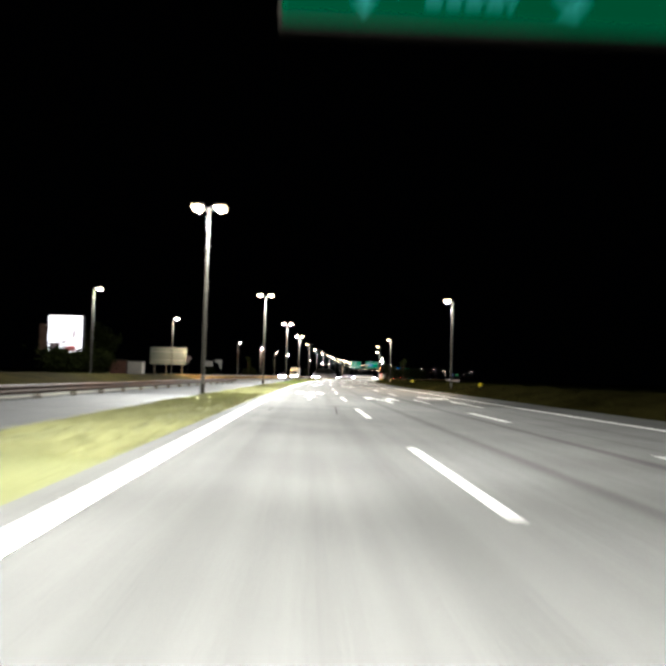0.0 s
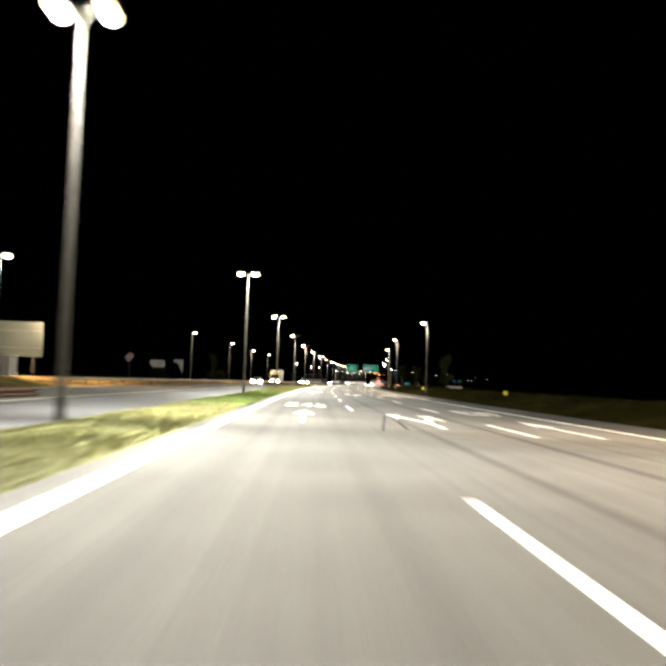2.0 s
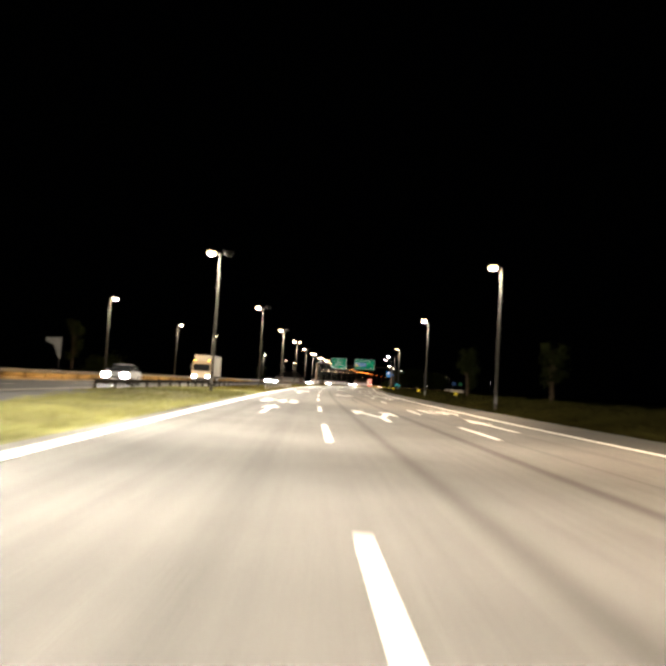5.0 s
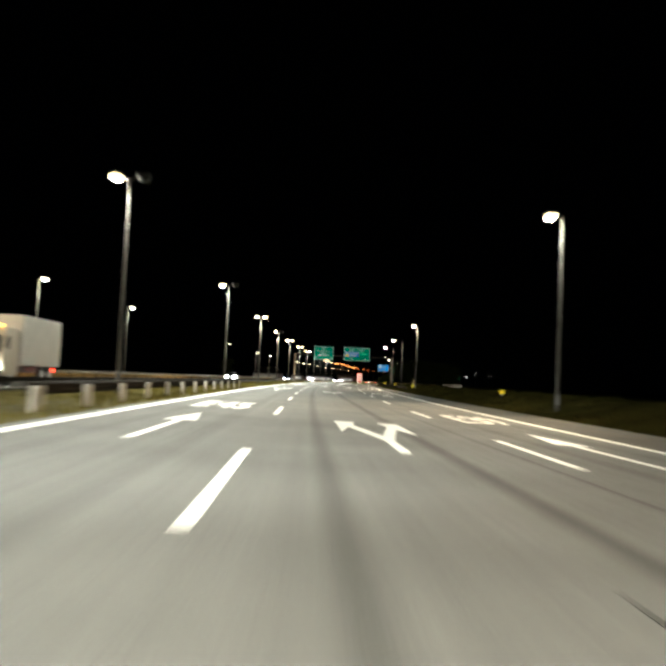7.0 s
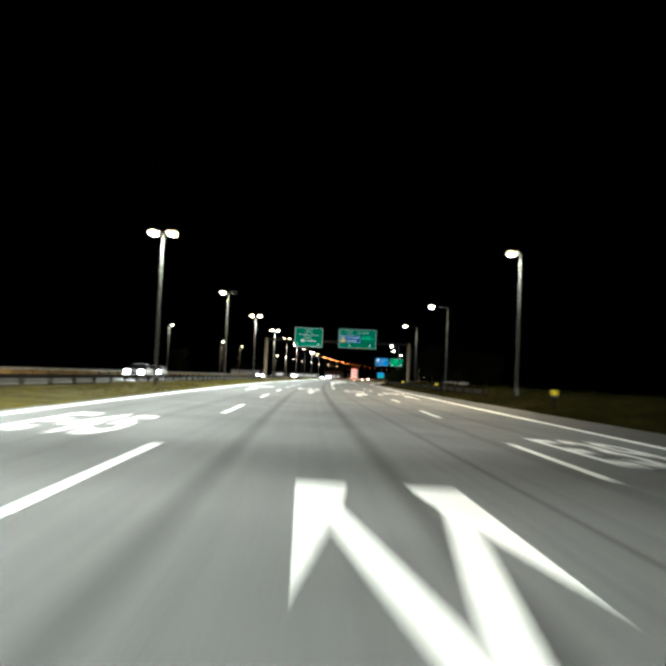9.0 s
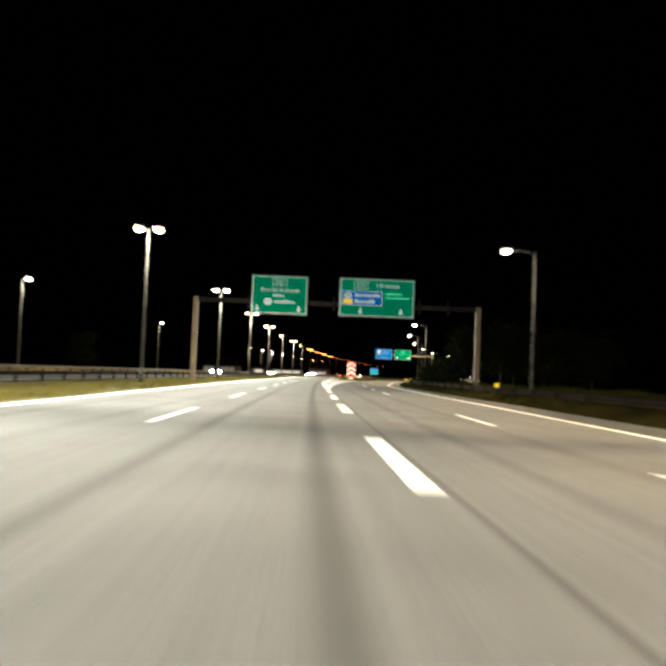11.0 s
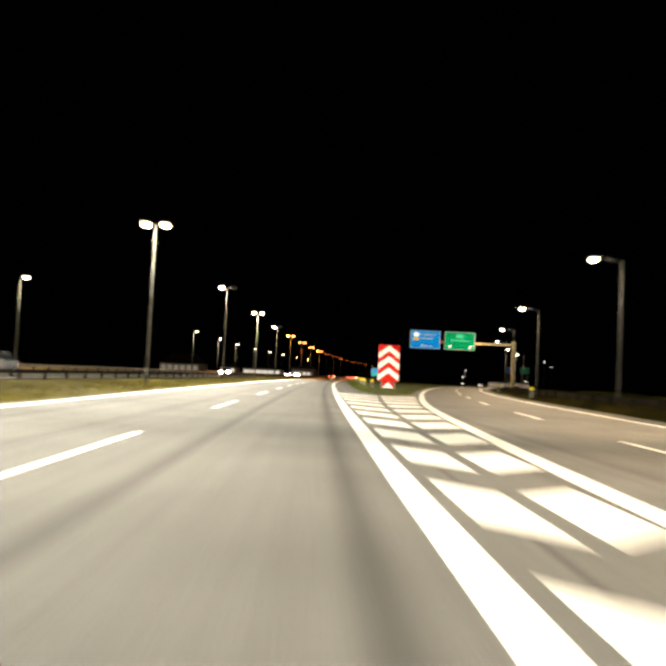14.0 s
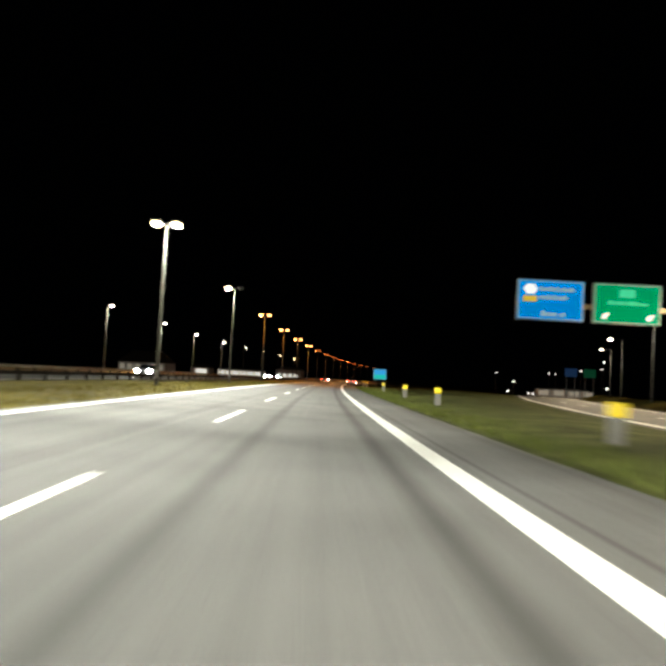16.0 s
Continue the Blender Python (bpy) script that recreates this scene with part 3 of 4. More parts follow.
def pool(s, u, side, reach, watts, colour, lean=7.5, z=0.0):
    """The light that a roadside lamp throws: a pool round its foot, drawn out along the road."""
    for ahead in (8.5, -8.5):
        spot(s, u, z, (side * reach, 0, POLE_H - 0.30), (side * (reach + lean), ahead, 0.0), 92, watts, colour)


def spill(s, u, side, reach, watts, colour, z=0.0):
    """What leaves the lamp's bowl sideways and falls on its own pole."""
    data = bpy.data.lights.new("lamp_spill", "POINT")
    data.energy, data.color, data.shadow_soft_size = watts, colour, 0.12
    new("lamp_spill", data).matrix_basis = stand(s, u, z) @ Matrix.Translation((side * reach, 0, POLE_H - 0.36))


def plant(ob, s, u, first=set(), z=0.0):
    """Stand a lamp at its place: the first of a kind is moved, the others are copies."""
    if ob.name in first:
        return copy_thing(ob, stand(s, u, z))
    first.add(ob.name)
    ob.matrix_basis = stand(s, u, z)
    return ob


MEDIAN_S = [-27.0, 14.4, 56.5, 99.8, 139.5, 181.2, 219.3, 257.9, 294.8, 328.5, 359.3, 393.6, 424.8, 455.5, 488.1, 518.9, 550.4, 582.0,
            614.4, 647.0, 679.0, 711.0, 744.0, 777.0, 810.0, 843.0, 876.0, 910.0, 945.0, 980.0]
for n, s in enumerate(MEDIAN_S):
    k = n - 1
    kind = faint if k >= 20 else orange if k >= 16 else half if k in (4, 5, 6, 8, 13, 15) else twin
    plant(kind, s, -3.4)
    if k < 16:
        # On half lamps this light is added at the dead right head.
        shine(s, -3.4, 1, 0.58, LAMP_W, WARM)
        spill(s, -3.4, -1, 0.58, SPILL_W, WARM)
        if kind is twin:
            spill(s, -3.4, 1, 0.58, SPILL_W, WARM)
        if k % 2 == 0 or s < 190:
            strip(s, -3.4, 1, 0.58, LAMP_W * 0.33, WARM)
            shine(s, -3.4, -1, 0.58, LAMP_W * 0.22, WARM, 0.8, 1.5)
    elif k < 26:
        spill(s, -3.4, -1, 0.58, SPILL_W * (0.8 if k < 20 else 0.25), SODIUM)
        if k % 2 == 0:
            shine(s, -3.4, 1, 0.58, LAMP_W * 2.0, SODIUM, 0.0)
for s, u in ((54.6, 15.7), (138.9, 15.7), (178.8, 15.05), (221.7, 16.1), (295.4, 18.5)):
    plant(single, s, u)
    pool(s, u, -1, 0.55, LAMP_W * 0.8, GOLD)
    spill(s, u, -1, 0.55, SPILL_W, WARM)
for s, u in ((327.0, 19.2), (357.7, 19.5), (426.2, 22.0), (455.9, 24.0), (488.3, 27.8), (519.9, 32.5), (552.0, 38.0), (583.4, 46.1), (610.4, 53.4)):
    plant(reaching, s, u, z=-0.5)
    pool(s, u, -1, 1.7, LAMP_W * (0.5 if s < 420 else 0.62), GOLD, 5.5, z=-0.5)
    spill(s, u, -1, 1.7, SPILL_W * 0.8, WARM, z=-0.5)
FAR = [(12.0, -20.4), (54.0, -20.4), (94.1, -20.4), (180.0, -22.0), (217.8, -20.7), (258.9, -21.2), (287.4, -20.1), (389.0, -22.2), (455.2, -23.6),
       (486.2, -23.3), (578.7, -24.2), (612.2, -25.0), (646.1, -26.3), (680.0, -26.5), (715.0, -26.7), (750.0, -26.9), (790.0, -27.2), (830.0, -27.4)]
for n, (s, u) in enumerate(FAR):
    plant(facing, s, u, z=-0.1)
    if s < 700:
        spill(s, u, 1, 0.55, SPILL_W, WARM, z=-0.1)
    if 60 < s < 225 or (n % 2 == 0 and 225 < s < 640):
        shine(s, u, 1, 0.55, LAMP_W * (0.8 if s < 225 else 0.35), GOLD, 0.0, 3.0, z=-0.1)

# ---------------------------------------------------------------- signs


def writing(text, x, z, height, mat, parent, y=-0.165, centre=True):
    """Raised characters on a sign's face (the face looks towards -y)."""
    curve = bpy.data.curves.new("lettering", "FONT")
    curve.body, curve.size, curve.extrude, curve.align_x = text, height * 1.38, 0.004, "CENTER" if centre else "LEFT"
    holder = bpy.data.objects.new("lettering", curve)
    scene.collection.objects.link(holder)
    me = bpy.data.meshes.new_from_object(holder.evaluated_get(bpy.context.evaluated_depsgraph_get()))
    bpy.data.objects.remove(holder)
    me.transform(Matrix.Translation((x, y, z)) @ Matrix.Rotation(radians(90), 4, "X"))
    me.materials.clear()
    me.materials.append(mat)
    return under("lettering", me, parent)


def flat(points, mat, parent, name, y=-0.165, thick=0.008):
    return part(name, prism(points, y - thick, y), mat, parent)


def bars(x0, x1, z, height, mat, parent, rng, y=-0.165):
    """Writing too small to read: a row of plain bars of its size."""
    x = x0
    while x < x1 - 0.02:
        w = min(height * rng.uniform(0.45, 0.75), x1 - x)
        h = height * rng.choice((0.72, 0.72, 1.0))
        flat([(x, z), (x + w, z), (x + w, z + h), (x, z + h)], mat, parent, "writing_bar", y)
        x += w + height * 0.16


def outline(x0, x1, z0, z1, w, mat, parent, name, y=-0.165):
    for a, b, c, d in ((x0, x1, z1 - w, z1), (x0, x1, z0, z0 + w), (x0, x0 + w, z0 + w, z1 - w), (x1 - w, x1, z0 + w, z1 - w)):
        flat([(a, c), (b, c), (b, d), (a, d)], mat, parent, name, y)


def sign_box(name, m, wide, high, face, label, rim=None, line=None):
    """A sign box whose face emits in place of reflected headlight light, its origin at the middle of its lower edge."""
    sign = tagged(empty(name, m), label, "road sign")
    part("casing", boxed(-wide / 2, wide / 2, -0.14, 0.14, 0, high, bevel=0.03), rim or M_RIM, sign, "dark metal sign casing" if rim else "pale metal sign casing")
    part("face", boxed(-wide / 2 + 0.06, wide / 2 - 0.06, -0.158, -0.13, 0.06, high - 0.06, bevel=0.005), face, sign)
    outline(-wide / 2 + 0.10, wide / 2 - 0.10, 0.10, high - 0.10, 0.05, line or M_WHITE_HEADLIT, sign, "border")
    return sign


def down_arrow(x, z, size, parent, tilt=0.0, mat=None):
    shape = [(0, -0.5), (0.42, 0.05), (0.14, 0.0), (0.14, 0.5), (-0.14, 0.5), (-0.14, 0.0), (-0.42, 0.05)]
    c, s = math.cos(radians(tilt)), math.sin(radians(tilt))
    flat([(x + size * (a * c - b * s), z + size * (a * s + b * c)) for a, b in shape], mat or M_WHITE_HEADLIT, parent, "arrow")


def hexagon(x, z, r, parent, mat=None):
    flat([(x + 1.25 * r * math.cos(radians(a)), z + r * 0.98 * math.sin(radians(a))) for a in range(0, 360, 60)], mat or M_WHITE_HEADLIT, parent, "route_badge", y=-0.175)


def gantry(s, u_left, u_right, z_beam, label):
    """Portal of two square posts and a box beam across the carriageway."""
    g = tagged(empty("gantry", stand(s, (u_left + u_right) / 2)), label, "gantry")
    half_w = (u_right - u_left) / 2
    for x in (-half_w, half_w):
        # Posts are lighter and browner than the beam: lamp light put into their colour.
        part("post", boxed(x - 0.2, x + 0.2, 0.25, 0.65, -0.6, z_beam + 0.2, bevel=0.02), M_LAMPLIT_POST, g)
        part("base_plate", boxed(x - 0.35, x + 0.35, 0.1, 0.8, -0.6, -0.05, bevel=0.02), M_GANTRY, g)
    part("beam", boxed(-half_w + 0.2, half_w - 0.2, 0.28, 0.62, z_beam - 0.22, z_beam + 0.18, bevel=0.02), M_GANTRY, g)
    for x in np.arange(-half_w + 2, half_w - 1, 2.4):
        part("bracket", boxed(x - 0.05, x + 0.05, 0.1, 0.28, z_beam - 0.6, z_beam + 0.6), M_GANTRY, g)
    return g


rng = random.Random(5)
gantry(377.8, -3.4, 20.4, 7.0, "grey steel sign gantry spanning the carriageway")
gantry(-12.5, -6.6, 16.5, 7.8, "grey steel sign gantry spanning the carriageway")


def hung(s, u, z):
    return Matrix.Translation((0, 0, -fall(u))) @ stand(s, u, z)


# gantry ahead: through lanes
a = sign_box("gantry_sign", hung(377.8, 3.6, 5.78), 4.7, 3.25, M_GREEN, "green direction sign for the through lanes on a gantry, glowing as if headlit")
outline(-0.62, 0.62, 2.42, 3.0, 0.04, M_WHITE_HEADLIT, a, "route_frame")
writing("E45", 0, 2.52, 0.34, M_WHITE_HEADLIT, a)
writing("Frederikshavn", 0.05, 1.86, 0.42, M_WHITE_HEADLIT, a)
bars(-0.55, 0.45, 1.45, 0.24, M_WHITE_HEADLIT, a, rng)
hexagon(-0.95, 1.05, 0.33, a)
bars(-0.40, 1.3, 0.92, 0.32, M_WHITE_HEADLIT, a, rng)
down_arrow(-1.85, 0.48, 0.55, a)
down_arrow(1.65, 0.48, 0.55, a)
# gantry ahead: exit lanes
b = sign_box("gantry_sign", hung(377.8, 11.75, 5.84), 6.3, 3.25, M_GREEN, "green exit sign with a blue panel on a gantry, glowing as if headlit")
outline(-1.95, -0.75, 2.36, 2.96, 0.04, M_WHITE_HEADLIT, b, "route_frame")
writing("E39", -1.35, 2.48, 0.34, M_WHITE_HEADLIT, b)
writing("Hirtshals", 0.9, 2.48, 0.40, M_WHITE_HEADLIT, b)
flat([(-2.95, 0.95), (0.45, 0.95), (0.45, 2.18), (-2.95, 2.18)], M_BLUE, b, "blue_panel", y=-0.160, thick=0.010)
outline(-2.95, 0.45, 0.95, 2.18, 0.05, M_WHITE_HEADLIT, b, "border", y=-0.172)
hexagon(-2.42, 1.78, 0.30, b)
writing("18", -2.42, 1.64, 0.30, M_INK, b, y=-0.187)
flat([(-2.80, 1.08), (-2.05, 1.08), (-2.05, 1.48), (-2.80, 1.48)], M_YELLOW_HEADLIT, b, "yellow_badge", y=-0.172)
bars(-1.85, 0.25, 1.68, 0.32, M_WHITE_HEADLIT, b, rng, y=-0.172)
bars(-1.85, -0.15, 1.14, 0.32, M_WHITE_HEADLIT, b, rng, y=-0.172)
down_arrow(-1.35, 0.50, 0.55, b)
down_arrow(2.03, 0.50, 0.55, b)
bars(0.70, 2.1, 1.92, 0.20, M_GREEN_PALE, b, rng)
bars(0.75, 2.7, 1.58, 0.20, M_GREEN_PALE, b, rng)
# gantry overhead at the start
c = sign_box("gantry_sign", hung(-12.5, 4.75, 6.35), 7.15, 3.3, M_GREEN_GLOW, "dark green direction sign on a gantry overhead, faintly glowing", M_GANTRY, M_BORDER_DIM)
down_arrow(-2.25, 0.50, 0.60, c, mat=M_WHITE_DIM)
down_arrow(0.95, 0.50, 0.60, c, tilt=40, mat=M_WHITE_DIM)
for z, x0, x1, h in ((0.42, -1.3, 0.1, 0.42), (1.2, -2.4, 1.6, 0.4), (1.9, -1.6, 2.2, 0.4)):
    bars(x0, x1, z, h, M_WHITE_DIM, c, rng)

# cantilever over the exit ramp
mast = tagged(empty("cantilever_mast", stand(527.0, 34.1, -0.5)), "brown-grey steel cantilever sign mast beside the exit ramp", "sign mast")
part("post", boxed(-0.22, 0.22, 0.25, 0.69, -0.6, 8.0, bevel=0.02), M_TAN_MAST, mast)
part("arm", boxed(-15.0, -0.22, 0.30, 0.62, 7.30, 7.62, bevel=0.02), M_TAN_MAST, mast)
part("base_plate", boxed(-0.4, 0.4, 0.1, 0.85, -0.6, -0.05), M_TAN_MAST, mast)
d = sign_box("cantilever_sign", hung(527.0, 20.82, 5.64), 4.5, 2.75, M_BLUE_BRIGHT, "blue direction sign on a cantilever arm, glowing as if headlit")
hexagon(-1.36, 2.08, 0.40, d, M_WHITE_BRIGHT)
flat([(-1.86, 1.22), (-0.92, 1.22), (-0.92, 1.62), (-1.86, 1.62)], M_YELLOW_HEADLIT, d, "yellow_badge")
bars(-0.75, 1.6, 1.98, 0.30, M_WHITE_HEADLIT, d, rng)
bars(-0.75, 1.15, 1.42, 0.30, M_WHITE_HEADLIT, d, rng)
bars(-0.62, 0.42, 0.30, 0.36, M_WHITE_HEADLIT, d, rng)
bars(0.62, 0.98, 0.30, 0.28, M_WHITE_HEADLIT, d, rng)
e = sign_box("cantilever_sign", hung(527.0, 25.96, 5.64), 4.55, 2.75, M_GREEN_DEEP, "green direction sign on a cantilever arm, glowing as if headlit")
flat([(-0.55, 1.80), (0.55, 1.80), (0.55, 2.36), (-0.55, 2.36)], M_GREEN_PALE, e, "route_badge")
bars(-1.3, 1.45, 1.30, 0.28, M_GREEN_PALE, e, rng)
down_arrow(-1.45, 0.52, 0.62, e, tilt=-50, mat=M_WHITE_BRIGHT)
down_arrow(1.55, 0.52, 0.62, e, tilt=-50, mat=M_WHITE_BRIGHT)
# a further small gantry sign far ahead
f = sign_box("distant_sign", hung(721.5, 15.6, 1.6), 4.0, 3.2, M_SKY_BLUE, "small pale blue and green direction sign far ahead, glowing as if headlit")
flat([(-1.8, 0.2), (1.8, 0.2), (1.8, 1.45), (-1.8, 1.45)], M_TEAL, f, "green_panel", y=-0.17)
for x in (-1.3, 1.3):
    part("leg", boxed(x - 0.1, x + 0.1, -0.1, 0.1, -2.4, 0.0), M_STEEL, f)

# chevron board on the gore's nose
chev = tagged(empty("chevron_board", stand(475.6, 12.08, 0.0)), "tall red and white chevron board on the gore island", "chevron board")
part("panel", boxed(-0.87, 0.87, -0.04, 0.04, 0.90, 3.95, bevel=0.02), M_RED, chev, "red reflective panel")
for z in (0.96, 1.89, 2.80):
    flat([(-0.865, z), (0, z + 0.66), (0.865, z), (0.865, z + 0.48), (0, z + 1.11), (-0.865, z + 0.48)], M_WHITE, chev, "chevron", y=-0.045)
for x in (-0.55, 0.55):
    part("leg", boxed(x - 0.05, x + 0.05, 0.05, 0.14, -0.3, 3.9), M_STEEL, chev)
flat([(-0.48, 0.36), (0.48, 0.36), (0.48, 0.83), (-0.48, 0.83)], M_RED, chev, "lower_panel", y=0.04, thick=0.03)
flat([(-0.47, 0.38), (0.0, 0.81), (0.47, 0.38)], M_WHITE, chev, "lower_chevron", y=0.005)

# ---------------------------------------------------------------- edge posts


def edge_post():
    post = tagged(empty("edge_post"), "white plastic edge post with a yellow reflector cap", "edge post", "edge posts along the verge")
    part("shaft", boxed(-0.15, 0.15, -0.06, 0.06, -0.4, 0.64, bevel=0.03), M_POST, post)
    part("reflector", boxed(-0.17, 0.17, -0.075, 0.075, 0.64, 0.92, bevel=0.04), M_YELLOW, post, "yellow reflector cap")
    return post


def verge_marker():
    post = tagged(empty("verge_marker"), "yellow reflector with a white lower lip on a slim dark stake", "reflector post", "reflector stakes along the outer verge")
    part("stake", boxed(-0.035, 0.035, -0.02, 0.03, -0.4, 0.86, bevel=0.008), M_RAIL_DARK, post)
    part("reflector", boxed(-0.15, 0.15, -0.065, -0.022, 0.68, 0.92, bevel=0.02), M_YELLOW, post, "yellow reflector plate")
    part("lip", boxed(-0.11, 0.11, -0.06, -0.022, 0.60, 0.676, bevel=0.01), M_POST, post, "dull white lip")
    return post


def row_of(one, places):
    """Stand the first at the first place and copies of it at the others."""
    one.matrix_basis = stand(*places[0], 0.08)
    for s, u in places[1:]:
        copy_thing(one, stand(s, u, 0.08))


row_of(verge_marker(), [(-8.0, 16.5), (44.0, 16.5), (98.0, 16.5), (148.0, 16.4), (202.0, 16.5), (235.6, 16.9), (282.0, 16.7), (325.0, 18.0), (360.0, 18.0), (430.0, 19.65)])
row_of(edge_post(), [(478.0, 24.7), (519.0, 30.4), (489.5, 11.5), (513.0, 11.6), (530.0, 11.7), (558.0, 12.0), (600, 11.5), (650, 11.5), (700, 11.5)])

# ---------------------------------------------------------------- guardrails


def guardrail(name, s0, s1, u, mat, pitch, label, rail_z=0.62, z=0.0, stout=False, deep=1.0):
    """W-beam rail on posts along the road."""
    rail = tagged(empty(name), label, "guardrail")
    across = [(-0.02, 0.16), (0.05, 0.11), (0.05, 0.05), (-0.01, 0.0), (0.05, -0.05), (0.05, -0.11), (-0.02, -0.16)]
    count = int((s1 - s0) / 4) + 1
    verts, faces = [], []
    for s in np.linspace(s0, s1, count):
        for t in (0.0, -0.012):
            verts += [at(s, (u(s) if callable(u) else u) + x + t, rail_z + z + h * deep) for x, h in across]
    w = len(across)
    for i in range(count - 1):
        for layer in (0, 1):
            for k in range(w - 1):
                p, q = i * 2 * w + layer * w + k, (i + 1) * 2 * w + layer * w + k
                faces.append((p, p + 1, q + 1, q) if layer == 0 else (p, q, q + 1, p + 1))
    under("rail", mesh("rail", verts, faces, mat, smooth=True), rail)
    shared = bpy.data.meshes.new("post")
    wide = 0.34 if stout else 0.06
    bm = boxed(0.06, 0.16, -wide, wide, -0.5, rail_z + 0.06, bevel=0.02) if stout else boxed(-0.16, -0.03, -wide, wide, -0.5, rail_z + 0.14, bevel=0.01)
    bm.to_mesh(shared)
    bm.free()
    shared.materials.append(M_STOUT if stout else M_TAN if mat is M_RUST else M_RAIL_DARK)
    for s in np.arange(s0 + 0.5, s1, pitch):
        p = under("post", shared, rail)
        p.matrix_basis = stand(s, u(s) if callable(u) else u, z)
    return rail


M_STOUT = material("pale_post", (0.34, 0.32, 0.29), 0.7, grain=0.15, grain_scale=14, blotch=0.25, blotch_scale=1.5)
M_TAN = material("tan_rail", (0.15, 0.115, 0.07), 0.6, 0.2, grain=0.2, grain_scale=18, blotch=0.3, blotch_scale=0.8)
guardrail("guardrail", -78, 66, -7.2, M_RUST, 4.0, "low weathered maroon-brown guardrail on tan posts along the median", rail_z=0.36, deep=0.95)
guardrail("guardrail", 168, 760, lambda s: OPPOSITE(s) - 7.4, M_RAIL_DARK, 4.0, "low dark weathered guardrail along the median", rail_z=0.42, deep=0.6)
guardrail("guardrail", 203, 252, -1.45, M_RAIL_DARK, 4.0, "short dark brown guardrail on stout pale posts beside the edge line", rail_z=0.50, stout=True)
guardrail("guardrail", 100, 760, lambda s: OPPOSITE(s) - 16.9, M_TAN, 4.0, "pale tan steel guardrail beyond the opposite carriageway", rail_z=0.62, deep=0.8)
guardrail("guardrail", 300, 520, lambda s: TARMAC(s) + 1.6, M_RAIL_DARK, 4.0, "weathered brown guardrail beside the exit lanes", rail_z=0.60)

# ---------------------------------------------------------------- vehicles, standing on their lanes
M_GLASS = material("car_glass", (0.015, 0.017, 0.02), 0.08)
M_TYRE = material("tyre", (0.02, 0.02, 0.02), 0.85)
M_ALLOY = material("alloy_rim", (0.5, 0.5, 0.5), 0.3, 0.8)
M_BEAM = material("headlight_glow", (0.9, 0.9, 0.9), 0.2, emit=(1.0, 0.96, 0.90), strength=120.0)
M_TAIL = material("tail_glow", (0.6, 0.02, 0.01), 0.3, emit=(1.0, 0.05, 0.02), strength=10.0)
M_AMBER = material("amber_glow", (0.8, 0.35, 0.02), 0.3, emit=(1.0, 0.45, 0.04), strength=14.0)
M_CHROME = material("dark_grille", (0.05, 0.05, 0.05), 0.4, 0.5)


def side_solid(points, half_width, taper=0.0):
    """A solid from a side outline of (length, height), drawn across the vehicle; taper draws the top in."""
    bm = prism(points, -half_width, half_width)
    top = max(z for _, z in points)
    low = min(z for _, z in points)
    for v in bm.verts:
        x, y, z = v.co
        pull = 1 - taper * (z - low) / (top - low)
        v.co = Vector((y * pull, x, z))
    bmesh.ops.recalc_face_normals(bm, faces=bm.faces)
    return bm


def wheel(parent, x, y, r):
    bm = bmesh.new()
    tube(bm, [(x - 0.11, y, r), (x - 0.09, y, r), (x + 0.09, y, r), (x + 0.11, y, r)], [r * 0.9, r, r, r * 0.9], 20)
    tyre = part("wheel", bm, M_TYRE, parent, "black rubber tyre", smooth=False)
    bm = bmesh.new()
    tube(bm, [(x - 0.118, y, r), (x + 0.118, y, r)], [r * 0.6, r * 0.6], 14)
    part("rim", bm, M_ALLOY, tyre)


def oval(bm, x, y, z, rx, ry, rz):
    made = bmesh.ops.create_uvsphere(bm, u_segments=12, v_segments=8, radius=1.0)
    for v in made["verts"]:
        v.co = Vector((x + v.co.x * rx, y + v.co.y * ry, z + v.co.z * rz))
    return bm


